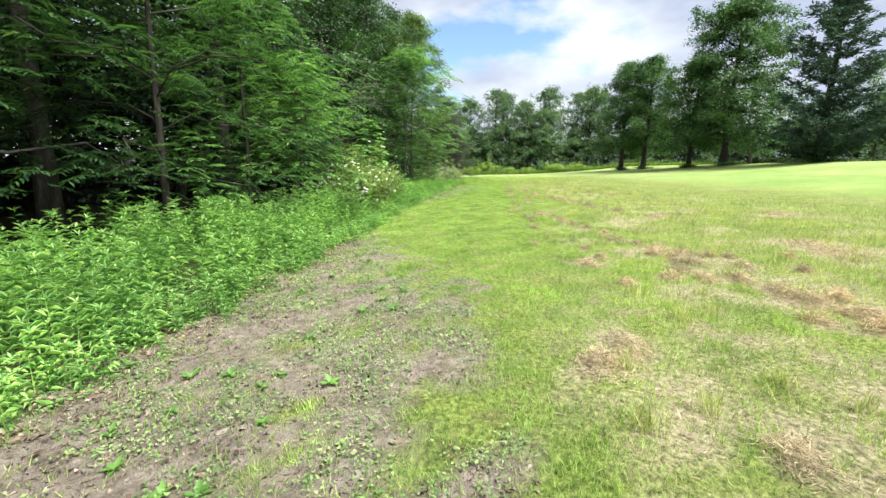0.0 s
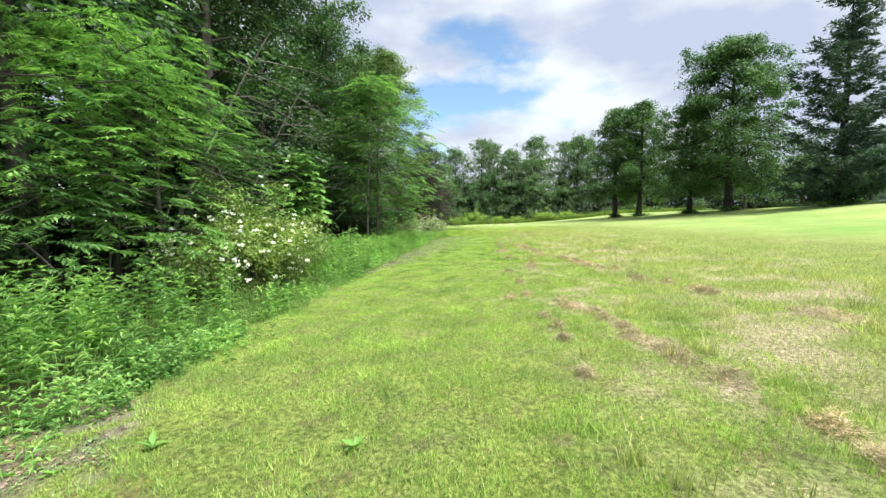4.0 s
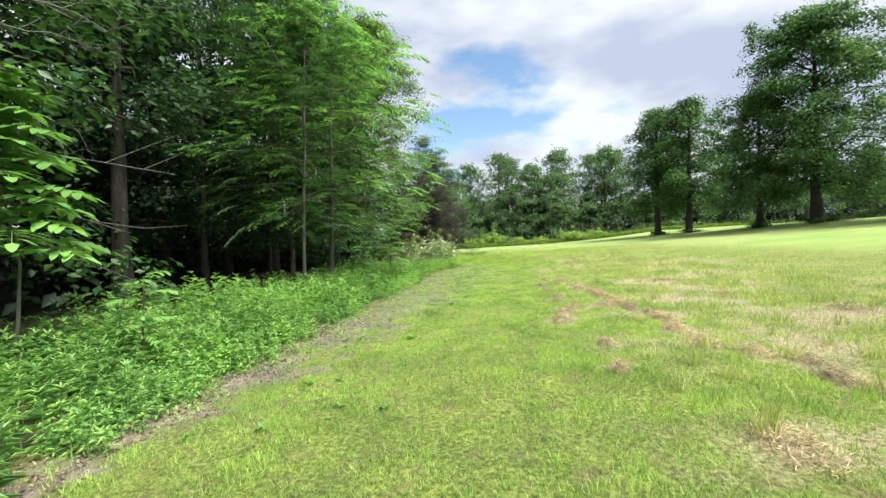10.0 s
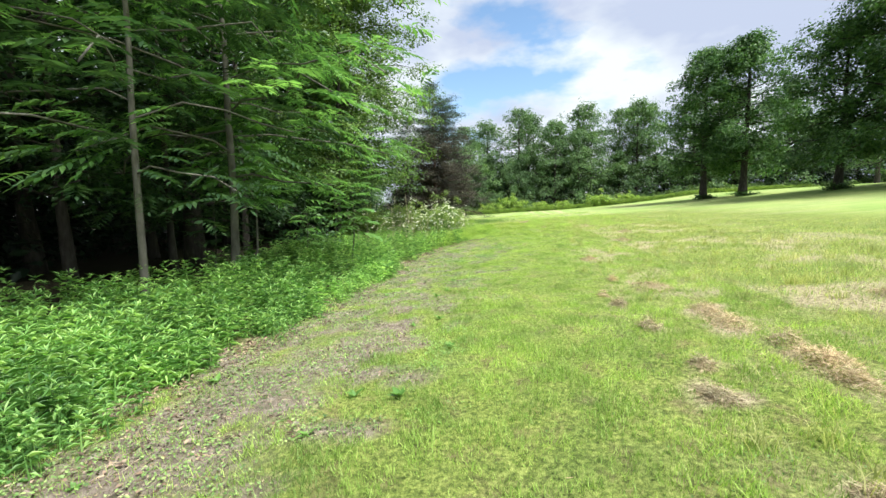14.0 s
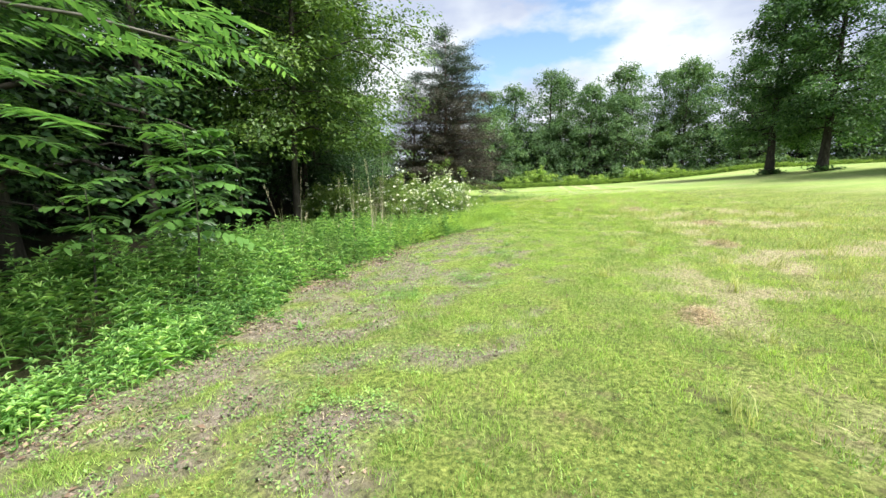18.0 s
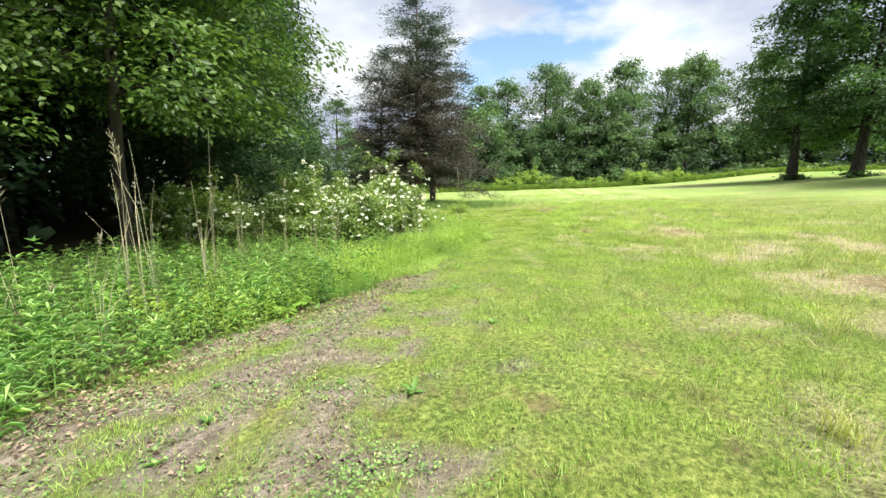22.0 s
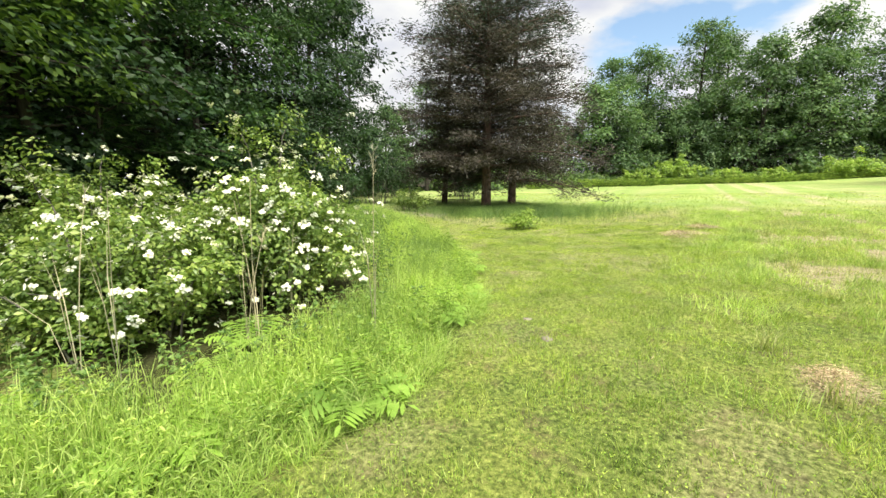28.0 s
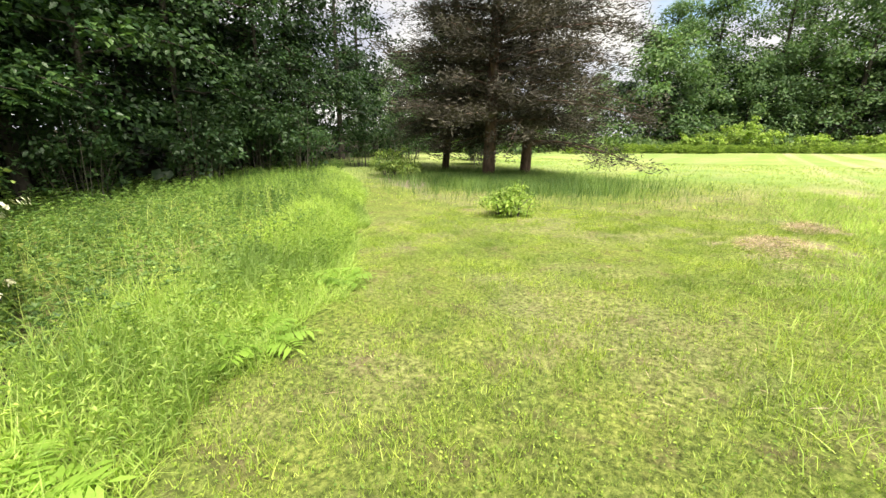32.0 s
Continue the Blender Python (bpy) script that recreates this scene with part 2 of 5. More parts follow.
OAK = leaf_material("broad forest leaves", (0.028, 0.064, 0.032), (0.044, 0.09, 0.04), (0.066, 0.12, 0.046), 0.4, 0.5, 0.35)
# The forest's inner shade is painted into these near-black leaves.
SHADE = leaf_material("deep forest leaves, shade painted in", (0.0095, 0.023, 0.015), (0.0165, 0.038, 0.02), (0.031, 0.06, 0.029), 0.28, 0.5, 0.3)
MAPLE = leaf_material("maple leaves", (0.03, 0.078, 0.028), (0.062, 0.135, 0.042), (0.12, 0.215, 0.068), 0.38, 0.5, 0.25)
# Distance haze is painted in: paler and greyer than the nearer leaves.
FARLEAF = leaf_material("distant tree leaves, haze painted in", (0.055, 0.115, 0.05), (0.09, 0.168, 0.068), (0.15, 0.225, 0.095), 0.4, 0.55, 0.16)
SPRUCE = leaf_material("conifer needles", (0.0223, 0.0517, 0.0403), (0.0391, 0.0805, 0.0569), (0.0669, 0.115, 0.082), 0.15, 0.6, 0.4)
PINE_TOP = leaf_material("pine needles", (0.036, 0.064, 0.052), (0.056, 0.09, 0.072), (0.088, 0.125, 0.104), 0.15, 0.6, 0.5)
PINE_DEAD = leaf_material("dead pine twigs", (0.034, 0.031, 0.028), (0.06, 0.054, 0.049), (0.1, 0.09, 0.082), 0.1, 0.75, 0.6)
ROSE = leaf_material("rose leaves", (0.0938, 0.158, 0.0428), (0.175, 0.27, 0.065), (0.336, 0.416, 0.131), 0.4, 0.42, 1.1)
PETAL = leaf_material("white petals", (0.72, 0.72, 0.68), (0.8, 0.8, 0.78), (0.86, 0.86, 0.84), 0.25, 0.6, 2.0)
FRINGE = leaf_material("pale edge herbs", (0.17, 0.28, 0.06), (0.29, 0.42, 0.09), (0.45, 0.55, 0.17), 0.45, 0.5, 0.9)
FERN = leaf_material("fern leaflets", (0.157, 0.299, 0.051), (0.252, 0.412, 0.0735), (0.377, 0.515, 0.126), 0.4, 0.5, 1.2)
STRAW = leaf_material("dry straw", (0.13, 0.09, 0.06), (0.44, 0.335, 0.235), (0.68, 0.57, 0.44), 0.15, 0.8, 1.4)
DEADLEAF = leaf_material("fallen leaves", (0.06, 0.038, 0.03), (0.17, 0.11, 0.088), (0.44, 0.32, 0.275), 0.12, 0.8, 2.0)
SOIL = leaf_material("soil crumbs", (0.13, 0.097, 0.092), (0.23, 0.176, 0.166), (0.37, 0.295, 0.275), 0.0, 0.95, 3.0)
MAT_WEED = leaf_material("small grey-green weeds", (0.1, 0.18, 0.065), (0.2, 0.32, 0.11), (0.37, 0.5, 0.2), 0.3, 0.55, 2.0)
REED = leaf_material("dry reed stalks", (0.25, 0.23, 0.16), (0.36, 0.33, 0.24), (0.5, 0.46, 0.35), 0.1, 0.7, 2.0)
BARK = rough_material("forest bark", [(0.3, (0.022, 0.019, 0.016)), (0.55, (0.058, 0.051, 0.044)), (0.75, (0.12, 0.107, 0.092))], 7, 0.9, 0.6, (1, 1, 0.25))
MAPLE_BARK = rough_material("dark maple bark", [(0.3, (0.018, 0.016, 0.014)), (0.55, (0.045, 0.04, 0.035)), (0.75, (0.085, 0.078, 0.068))], 7, 0.9, 0.6, (1, 1, 0.25))
PALE_BARK = rough_material("grey sapling bark", [(0.3, (0.07, 0.064, 0.055)), (0.6, (0.145, 0.135, 0.12)), (0.8, (0.235, 0.22, 0.195))], 9, 0.85, 0.4, (1, 1, 0.4))
PINE_BARK = rough_material("reddish pine bark", [(0.3, (0.045, 0.03, 0.026)), (0.55, (0.13, 0.085, 0.07)), (0.8, (0.24, 0.17, 0.14))], 10, 0.9, 0.7, (1, 1, 0.35))
STONE = rough_material("field stone", [(0.3, (0.17, 0.145, 0.115)), (0.6, (0.25, 0.22, 0.18)), (0.8, (0.33, 0.3, 0.25))], 14, 0.85, 0.4, None, 0.01)

# ---- helpers for meshes ----
rng = np.random.default_rng(7)


def mesh_of(name, verts, faces, material):
    me = bpy.data.meshes.new(name)
    verts, faces = np.asarray(verts, np.float32), np.asarray(faces, np.int32)
    n, k = faces.shape
    me.vertices.add(len(verts))
    me.vertices.foreach_set("co", verts.ravel())
    me.loops.add(n * k)
    me.loops.foreach_set("vertex_index", faces.ravel())
    me.polygons.add(n)
    me.polygons.foreach_set("loop_start", np.arange(0, n * k, k, dtype=np.int32))
    me.update(calc_edges=True)
    me.materials.append(material)
    return me


def part(name, me, parent, label=""):
    ob = new(name, me)
    ob.parent = parent
    return tagged(ob, label)


def thing(name, x, y, z, label, category, group="", rz=0.0, kind=""):
    ob = new(name)
    ob.matrix_basis = pose(x, y, z, 0, 0, rz)
    return tagged(ob, label, category, group, kind)


def unit(v):
    return v / np.maximum(np.linalg.norm(v, axis=-1, keepdims=True), 1e-9)


def leaves(base, ahead, up, length, width, fold=0.18, nod=0.0):
    """Folded four-point leaves: base, two shoulders, tip. Returns verts and triangles."""
    n = len(base)
    ahead = unit(ahead)
    side = unit(np.cross(ahead, up))
    norm = np.cross(side, ahead)
    length, width = np.broadcast_to(length, n)[:, None], np.broadcast_to(width, n)[:, None]
    mid = base + ahead * length * 0.42
    v = np.stack([base, mid + side * width / 2 + norm * width * fold, base + ahead * length, mid - side * width / 2 + norm * width * fold], 1)
    v[:, 2, 2] -= nod * length[:, 0]
    i = np.arange(n)[:, None] * 4
    return v.reshape(-1, 3), np.concatenate([i + [0, 2, 1], i + [0, 3, 2]], 1).reshape(-1, 3)


def blades(base, lean, height, width):
    """Single tapering blades: two feet and a tip."""
    n = len(base)
    turn = rng.uniform(0, 2 * np.pi, n)
    side = np.stack([np.cos(turn), np.sin(turn), 0 * turn], 1) * np.broadcast_to(width, n)[:, None] / 2
    tip = base + np.stack([lean[:, 0], lean[:, 1], np.broadcast_to(height, n)], 1)
    return np.stack([base - side, base + side, tip], 1).reshape(-1, 3), np.arange(n * 3).reshape(-1, 3)


def bent_blades(base, lean, height, width):
    """Longer blades that bow over: a lower quad and a tip, as three triangles."""
    n = len(base)
    turn = rng.uniform(0, 2 * np.pi, n)
    side = np.stack([np.cos(turn), np.sin(turn), 0 * turn], 1) * np.broadcast_to(width, n)[:, None] / 2
    h = np.broadcast_to(height, n)
    mid = base + np.stack([lean[:, 0] * 0.3, lean[:, 1] * 0.3, h * 0.62], 1)
    tip = base + np.stack([lean[:, 0], lean[:, 1], h * 0.95], 1)
    v = np.stack([base - side, base + side, mid - side * 0.8, mid + side * 0.8, tip], 1).reshape(-1, 3)
    i = np.arange(n)[:, None] * 5
    return v, np.concatenate([i + [0, 1, 3], i + [0, 3, 2], i + [2, 3, 4]], 1).reshape(-1, 3)


def join(*pieces):
    vs, fs, off = [], [], 0
    for v, f in pieces:
        vs.append(v)
        fs.append(f + off)
        off += len(v)
    return np.concatenate(vs), np.concatenate(fs)


def tube(points, radii, sides=7):
    """A tapering round limb along points, as triangles."""
    points, radii = np.asarray(points, float), np.asarray(radii, float)
    tang = unit(np.gradient(points, axis=0))
    ref = np.where(np.abs(tang[:, 2:3]) > 0.9, [[1.0, 0, 0]], [[0, 0, 1.0]])
    a = unit(np.cross(tang, ref))
    b = np.cross(tang, a)
    ang = np.linspace(0, 2 * np.pi, sides, endpoint=False)
    ring = points[:, None] + radii[:, None, None] * (np.cos(ang)[None, :, None] * a[:, None] + np.sin(ang)[None, :, None] * b[:, None])
    f = []
    for k in range(len(points) - 1):
        for s in range(sides):
            p, q = k * sides + s, k * sides + (s + 1) % sides
            f += [(p, q, q + sides), (p, q + sides, p + sides)]
    return ring.reshape(-1, 3), np.array(f)


def lattice(ix, iy):
    h = (ix * 374761393 + iy * 668265263) & 0xFFFFFFFF
    h = ((h ^ (h >> 13)) * 1274126177) & 0xFFFFFFFF
    return ((h ^ (h >> 16)) & 0xFFFF) / 65535.0


def vnoise(x, y, scale, octaves=3):
    """Smooth value noise on the plan, 0 to 1."""
    out, amp, tot = 0.0, 1.0, 0.0
    for o in range(octaves):
        u, v = np.asarray(x, float) * scale + 71.3 * o, np.asarray(y, float) * scale + 19.7 * o
        iu, iv = np.floor(u).astype(np.int64), np.floor(v).astype(np.int64)
        fu, fv = u - iu, v - iv
        fu, fv = fu * fu * (3 - 2 * fu), fv * fv * (3 - 2 * fv)
        a = lattice(iu, iv) * (1 - fu) + lattice(iu + 1, iv) * fu
        b = lattice(iu, iv + 1) * (1 - fu) + lattice(iu + 1, iv + 1) * fu
        out, tot = out + amp * (a * (1 - fv) + b * fv), tot + amp
        amp, scale = amp / 2, scale * 2
    return out / tot


# ---- plan ----
EDGE_Y = [-40, 0, 12, 20, 30, 35, 38, 40, 42, 43.2, 45, 46, 47.2, 48.6, 51, 54.5, 58, 70]
EDGE_X = [-3.2, -3.2, -3.2, -3.5, -3.4, -3.5, -2.9, -2.35, -1.85, -1.4, -1.15, -1.35, -1.65, -2.3, -4.1, -7.7, -12.5, -22]
WOOD_Y = [-60, 0, 20, 36, 44, 50, 54, 62, 72]
WOOD_X = [-7.0, -6.6, -6.2, -7.0, -10.0, -12.5, -14.0, -19.0, -25.0]


def edge(y):
    """Where the mown grass ends and the tall growth begins."""
    return np.interp(y, EDGE_Y, EDGE_X)


def wood(y):
    """Where the forest floor begins."""
    return np.interp(y, WOOD_Y, WOOD_X)


def ground_z(x, y):
    x, y = np.asarray(x, float), np.asarray(y, float)
    r = np.where(x > 0, 0.03 * x + 0.0014 * x * x, 0.055 * x)
    r = np.where(x > 36, 2.894 + 0.02 * (x - 36), r)
    r = np.where(x < -4, -0.22 - 0.012 * (-4 - x), r)
    r = r - 0.002 * np.clip(y - 50, 0, 80) * np.clip((x + 2) / 10, 0, 1)
    return r + (vnoise(x, y, 0.9, 3) - 0.5) * 0.07 * (np.abs(x) < 300)


DEAD = [(4.9, 12.3, .5), (8.3, 12.6, .6), (5.8, 7.9, .6), (5.7, 7.0, .5), (3.5, 4.7, .45),
        (3.8, 4.1, .4), (3.3, 7.1, .35), (0.9, 2.9, .3), (1.2, 3.3, .3), 
        (0.75, 13.8, .18), (4.3, 14.2, .4), (2.1, 24.7, .35), 
        (1.84, 19.1, .35), (1.7, 18.1, .35), (3.3, 18.9, .5), (5.5, 23.4, .4), (6.4, 22.4, .35), (1.0, 17.5, .25), (2.15, 27.4, .35),
        (2.3, 26.2, .35), (4.7, 25.5, .3), (4.65, 28.6, .3), (1.3, 24.1, .3), (1.0, 23.3, .3), (1.95, 29.4, .45), (3.5, 37.3, .4), (1.6, 32.8, .3),
        (4.5, 40.9, .5), (3.75, 46.3, .6), (0.45, 54.2, .7), (0.9, 55.8, .5), (1.5, 46.6, .3)]


# Broken windrows of old cuttings.
windrow = np.random.default_rng(3)
for line in ([(1.7, 13.5), (2.4, 9.5), (3.5, 5.0), (3.9, 3.8)], [(3.0, 20.6), (3.7, 17.0), (4.1, 14.8), (4.6, 13.6)], [(2.2, 28.2), (2.36, 25.6), (2.55, 22.9), (3.0, 20.4)]):
    ly, lx = [p[1] for p in line][::-1], [p[0] for p in line][::-1]
    for wy in np.arange(ly[0], ly[-1], 0.42):
        if windrow.random() < 0.78:
            DEAD.append((float(np.interp(wy, ly, lx) + windrow.normal(0, 0.12)), float(wy), float(windrow.uniform(0.15, 0.3))))
# A browner strip beside the lane, and scraps about the first steps.
for wy in np.arange(8.0, 31.0, 0.55):
    if windrow.random() < 0.5:
        DEAD.append((float(np.interp(wy, [8, 14, 24, 31], [1.0, 1.15, 1.35, 1.45]) + windrow.normal(0, 0.15)), float(wy), float(windrow.uniform(0.09, 0.19))))
for k in range(24):
    DEAD.append((float(windrow.uniform(1.0, 5.2)), float(windrow.uniform(1.9, 7.5)), float(windrow.uniform(0.1, 0.26))))


def dead(x, y):
    """How far the turf is straw, 0 to 1."""
    x, y = np.asarray(x, float), np.asarray(y, float)
    w = np.zeros(np.broadcast(x, y).shape)
    rag = vnoise(x, y, 3.4, 4)
    for px, py, r in DEAD:
        d = np.hypot((x - px) / 0.85, (y - py) / 1.2)
        w = np.maximum(w, np.clip(1.15 - d / r + (rag - 0.5) * 3.2, 0, 1))
    field = np.clip((vnoise(x, y, 1.1, 5) - 0.5) * 4, 0, 0.7) * np.maximum(np.clip((x - 0.8) / 1.5, 0.06, 1) * np.clip((12 - x) / 6, 0.2, 1), np.clip((y - 41) / 5, 0, 0.35))
    field = np.maximum(field, np.clip((vnoise(x, y, 2.6, 4) - 0.38) * 3.5, 0, 0.8) * np.clip((5.5 - y) / 3, 0, 1) * np.clip((x - 0.3) / 0.8, 0, 1))
    return np.maximum(w, field)


BARE_Y = [-20, 0, 5, 8, 10, 17, 20, 24, 28, 32, 35, 38, 40.5, 43, 46, 60]
BARE_W = [2.5, 2.8, 2.5, 1.2, 0.0, 0.0, 0.8, 1.6, 2.3, 2.7, 3.1, 2.9, 1.3, 0.12, 0.0, 0.0]


def trodden(x, y):
    """Brown earth where the path bends in under the pines."""
    along, off = (-8.4 - x) * 0.74 + (y - 57.2) * 0.67, (-8.4 - x) * 0.67 - (y - 57.2) * 0.74
    return np.clip((1 - np.abs(along - 2.0) / 3.2 - np.abs(off) / 0.9 + vnoise(x, y, 1.7, 3) * 0.8) * 1.6, 0, 0.8) * (np.hypot(x + 9.5, y - 58.8) < 5)


def bare(x, y):
    """How far the soil shows, 0 to 1: a worn strip beside the tall growth."""
    x, y = np.asarray(x, float), np.asarray(y, float)
    w = np.interp(y, BARE_Y, BARE_W)
    d = x - edge(y)
    s = np.clip(1.3 - d / np.maximum(w, 0.05), 0, 1) * np.clip(w * 2, 0, 1) * np.clip((d + 0.35) / 0.3, 0, 1)
    return np.clip((s * 0.75 + vnoise(x, y, 3.2, 5) * 2.3 - np.interp(y, [4, 7, 20, 32, 36], [1.02, 1.25, 1.32, 1.46, 1.56])) * 2.4, 0, 0.85) * (s > 0) + trodden(x, y)


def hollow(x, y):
    """Foot of the roses, where little grows; its shade is painted as dark litter."""
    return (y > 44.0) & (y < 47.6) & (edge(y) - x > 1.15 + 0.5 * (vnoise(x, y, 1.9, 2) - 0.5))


def ground_sheet():
    def lines(lo, hi, step, far_lo, far_hi):
        mid = np.arange(lo, hi + 1e-6, step)
        a = lo - np.geomspace(step * 1.5, lo - far_lo, 26)[::-1]
        b = hi + np.geomspace(step * 1.5, far_hi - hi, 26)
        return np.concatenate([a, mid, b])
    xs, ys = lines(-8, 8, 0.2, -1800, 1800), lines(-2, 57, 0.2, -1800, 1800)
    gx, gy = np.meshgrid(xs, ys)
    gx, gy = gx.ravel(), gy.ravel()
    gz = ground_z(gx, gy)
    near = (np.abs(gx) < 11) & (gy < 59) & (gy > -4)
    gz = gz + np.where(near, (vnoise(gx, gy, 4.5, 2) - 0.5) * 0.05, 0)
    nx, ny = len(xs), len(ys)
    i = (np.arange(ny - 1)[:, None] * nx + np.arange(nx - 1)[None]).ravel()
    me = mesh_of("ground", np.stack([gx, gy, gz], 1), np.stack([i, i + 1, i + nx + 1, i + nx], 1), GROUND)
    me.polygons.foreach_set("use_smooth", np.ones(len(me.polygons), dtype=bool))
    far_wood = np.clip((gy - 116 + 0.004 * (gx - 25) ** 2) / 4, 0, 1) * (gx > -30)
    # The wood weight is forest floor plus painted shade under weeds and roses.
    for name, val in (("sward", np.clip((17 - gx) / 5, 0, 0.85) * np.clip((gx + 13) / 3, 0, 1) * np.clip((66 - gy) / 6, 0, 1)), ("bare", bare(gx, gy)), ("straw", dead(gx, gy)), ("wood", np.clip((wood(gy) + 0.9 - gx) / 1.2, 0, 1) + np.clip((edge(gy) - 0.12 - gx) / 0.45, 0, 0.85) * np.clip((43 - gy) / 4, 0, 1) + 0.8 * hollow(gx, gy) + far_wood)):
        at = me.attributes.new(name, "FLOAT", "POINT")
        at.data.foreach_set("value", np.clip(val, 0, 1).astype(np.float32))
    return tagged(new("ground", me), "gently rising meadow ground with worn brown soil beside the path", "ground", kind="structure")


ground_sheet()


def scatter(n, x0, x1, y0, y1):
    return rng.uniform(x0, x1, n), rng.uniform(y0, y1, n)


def on_ground(x, y, lift=0.0):
    return np.stack([x, y, ground_z(x, y) + lift], 1)

# ---- trees ----
GOLD = np.pi * (3 - 5 ** 0.5)


def fronds(base, ahead, length, pairs=6, leaflet=0.11, width=0.034, droop=0.35):
    """Pinnate leaves: a rib that bows, with leaflets in pairs and one at the tip."""
    n = len(base)
    ahead = unit(ahead)
    side = unit(np.cross(ahead, [0, 0, 1.0]))
    length = np.broadcast_to(length, n)
    out = []
    for k in range(pairs + 1):
        t = 0.22 + 0.78 * k / pairs
        root = base + ahead * (length * t)[:, None]
        root[:, 2] -= droop * length * t * t
        way = ahead.copy()
        way[:, 2] -= 2 * droop * t * 0.7
        size = leaflet * (0.75 + 0.5 * np.sin(np.pi * min(t * 0.9, 1))) * rng.uniform(0.85, 1.15, n) * length / length.mean()
        if k == pairs:
            out.append(leaves(root, way, np.array([0, 0, 1.0]), size, width))
        else:
            for s in (-1, 1):
                d = side * s + way * 0.5 + np.array([0, 0, -0.28]) + rng.normal(0, 0.12, (n, 3))
                out.append(leaves(root, d, np.array([0, 0, 1.0]) + side * s * 0.2, size, width * size / leaflet))
    return join(*out)


def skeleton_of(height, base, radius, limbs, thick, shape=0.7, rise=0.45, lean=0.0, seed=0, skirt=0.0, fan=0.34):
    """A tapering trunk with limbs. Returns its trunk mesh, limb mesh, and places and directions along the outer limbs."""
    r = np.random.default_rng(seed)
    zs = np.linspace(0, height * 0.96, 9)
    bend = np.cumsum(r.normal(0, 0.018 * height / 9, (9, 2)), 0)
    bend[0] = 0
    trunk = np.stack([bend[:, 0] + lean * zs, bend[:, 1], zs], 1)
    rad = thick * np.clip(1 - zs / height, 0.05, 1) ** 0.8
    rad[0] *= 1.35
    tv = tube(trunk, rad, 9)
    lv, spots, ways = [], [], []
    for k in range(limbs):
        u = (k + 0.5 + r.uniform(-0.4, 0.4)) / limbs
        h = base + (height * 0.95 - base) * u
        prof = np.sin(np.pi * np.clip(u * 0.86 + 0.14, 0, 1) ** shape) ** 0.7
        ang = k * GOLD + r.uniform(-0.4, 0.4)
        ln = radius * max(prof, 0.12) * r.uniform(0.75, 1.12)
        root = np.array([np.interp(h, zs, trunk[:, i]) for i in range(3)])
        s = np.linspace(0, 1, 5)
        up = rise * (0.5 * (1 - skirt) + u) * r.uniform(0.6, 1.3)
        line = root + np.stack([np.cos(ang) * ln * s, np.sin(ang) * ln * s, ln * (up * s - 0.28 * s * s * (1.4 - u))], 1)
        line[1:] += r.normal(0, 0.04 * ln, (4, 3))
        lv.append(tube(line, np.linspace(thick * 0.3 * (1 - 0.6 * u), 0.012, 5), 5))
        for f in np.linspace(0.18, 1.0, 7):
            p = np.array([np.interp(f, s, line[:, i]) for i in range(3)])
            for side in (-1, 0, 1) if f > 0.4 else (0,):
                off = side * ln * fan * f * (1.2 - 0.6 * f) * r.uniform(0.5, 1.1)
                spots.append(p + np.array([-np.sin(ang) * off, np.cos(ang) * off, 0.1 * abs(off) * r.normal()]))
                ways.append([np.cos(ang + 0.5 * side), np.sin(ang + 0.5 * side), 0.1])
    return tv, lv, np.array(spots), np.array(ways)


def in_ball(r, n, power=0.45):
    """Points in a unit ball, thicker towards its skin as the power falls."""
    return unit(r.normal(0, 1, (n, 3))) * r.random((n, 1)) ** power


def leaf_cloud(spots, ways, n, size, aspect, spread, seed, flat=0.5, tilt=0.35, dense=1.3):
    """Leaves gathered in rounded, flattened sprays with gaps between them, each spray nodding at its rim."""
    r = np.random.default_rng(seed)
    sprays = max(int(len(spots) * dense), 40)
    pick = r.integers(0, len(spots), sprays)
    mid = spots[pick] + in_ball(r, sprays, 0.4) * spread * [0.9, 0.9, 0.7]
    mid_w = unit(ways[pick] + r.normal(0, 0.5, (sprays, 3)) * [1, 1, 0.4])
    broad = spread * r.uniform(0.55, 1.15, sprays)
    which = r.integers(0, sprays, n)
    q = in_ball(r, n, 0.5)
    out = (q * mid_w[which]).sum(1)
    base = mid[which] + q * broad[which][:, None] * [1, 1, 0.35 + 0.4 * flat]
    base[:, 2] -= 0.3 * broad[which] * out ** 2
    up = unit(q * [0.8, 0.8, 0.5] + mid_w[which] * 0.3 + [0, 0, 0.8] + r.normal(0, tilt, (n, 3)))
    ahead = mid_w[which] * 0.8 + q * 0.5 + r.normal(0, 0.6, (n, 3)) - [0, 0, 0.3]
    ahead = unit(ahead - up * (ahead * up).sum(1)[:, None])
    ln = size * r.uniform(0.6, 1.35, n)
    return leaves(base, ahead, up, ln, ln * aspect)


def wooden(ob, tv, lv, bark, far=False):
    """The trunk and its limbs: each limb a part, or, in trees far off, grown into the trunk."""
    if far:
        part("trunk", mesh_of("trunk", *join(tv, *lv), bark), ob)
        return
    part("trunk", mesh_of("trunk", *tv, bark), ob)
    for piece in lv:
        part("limb", mesh_of("limb", *piece, bark), ob)


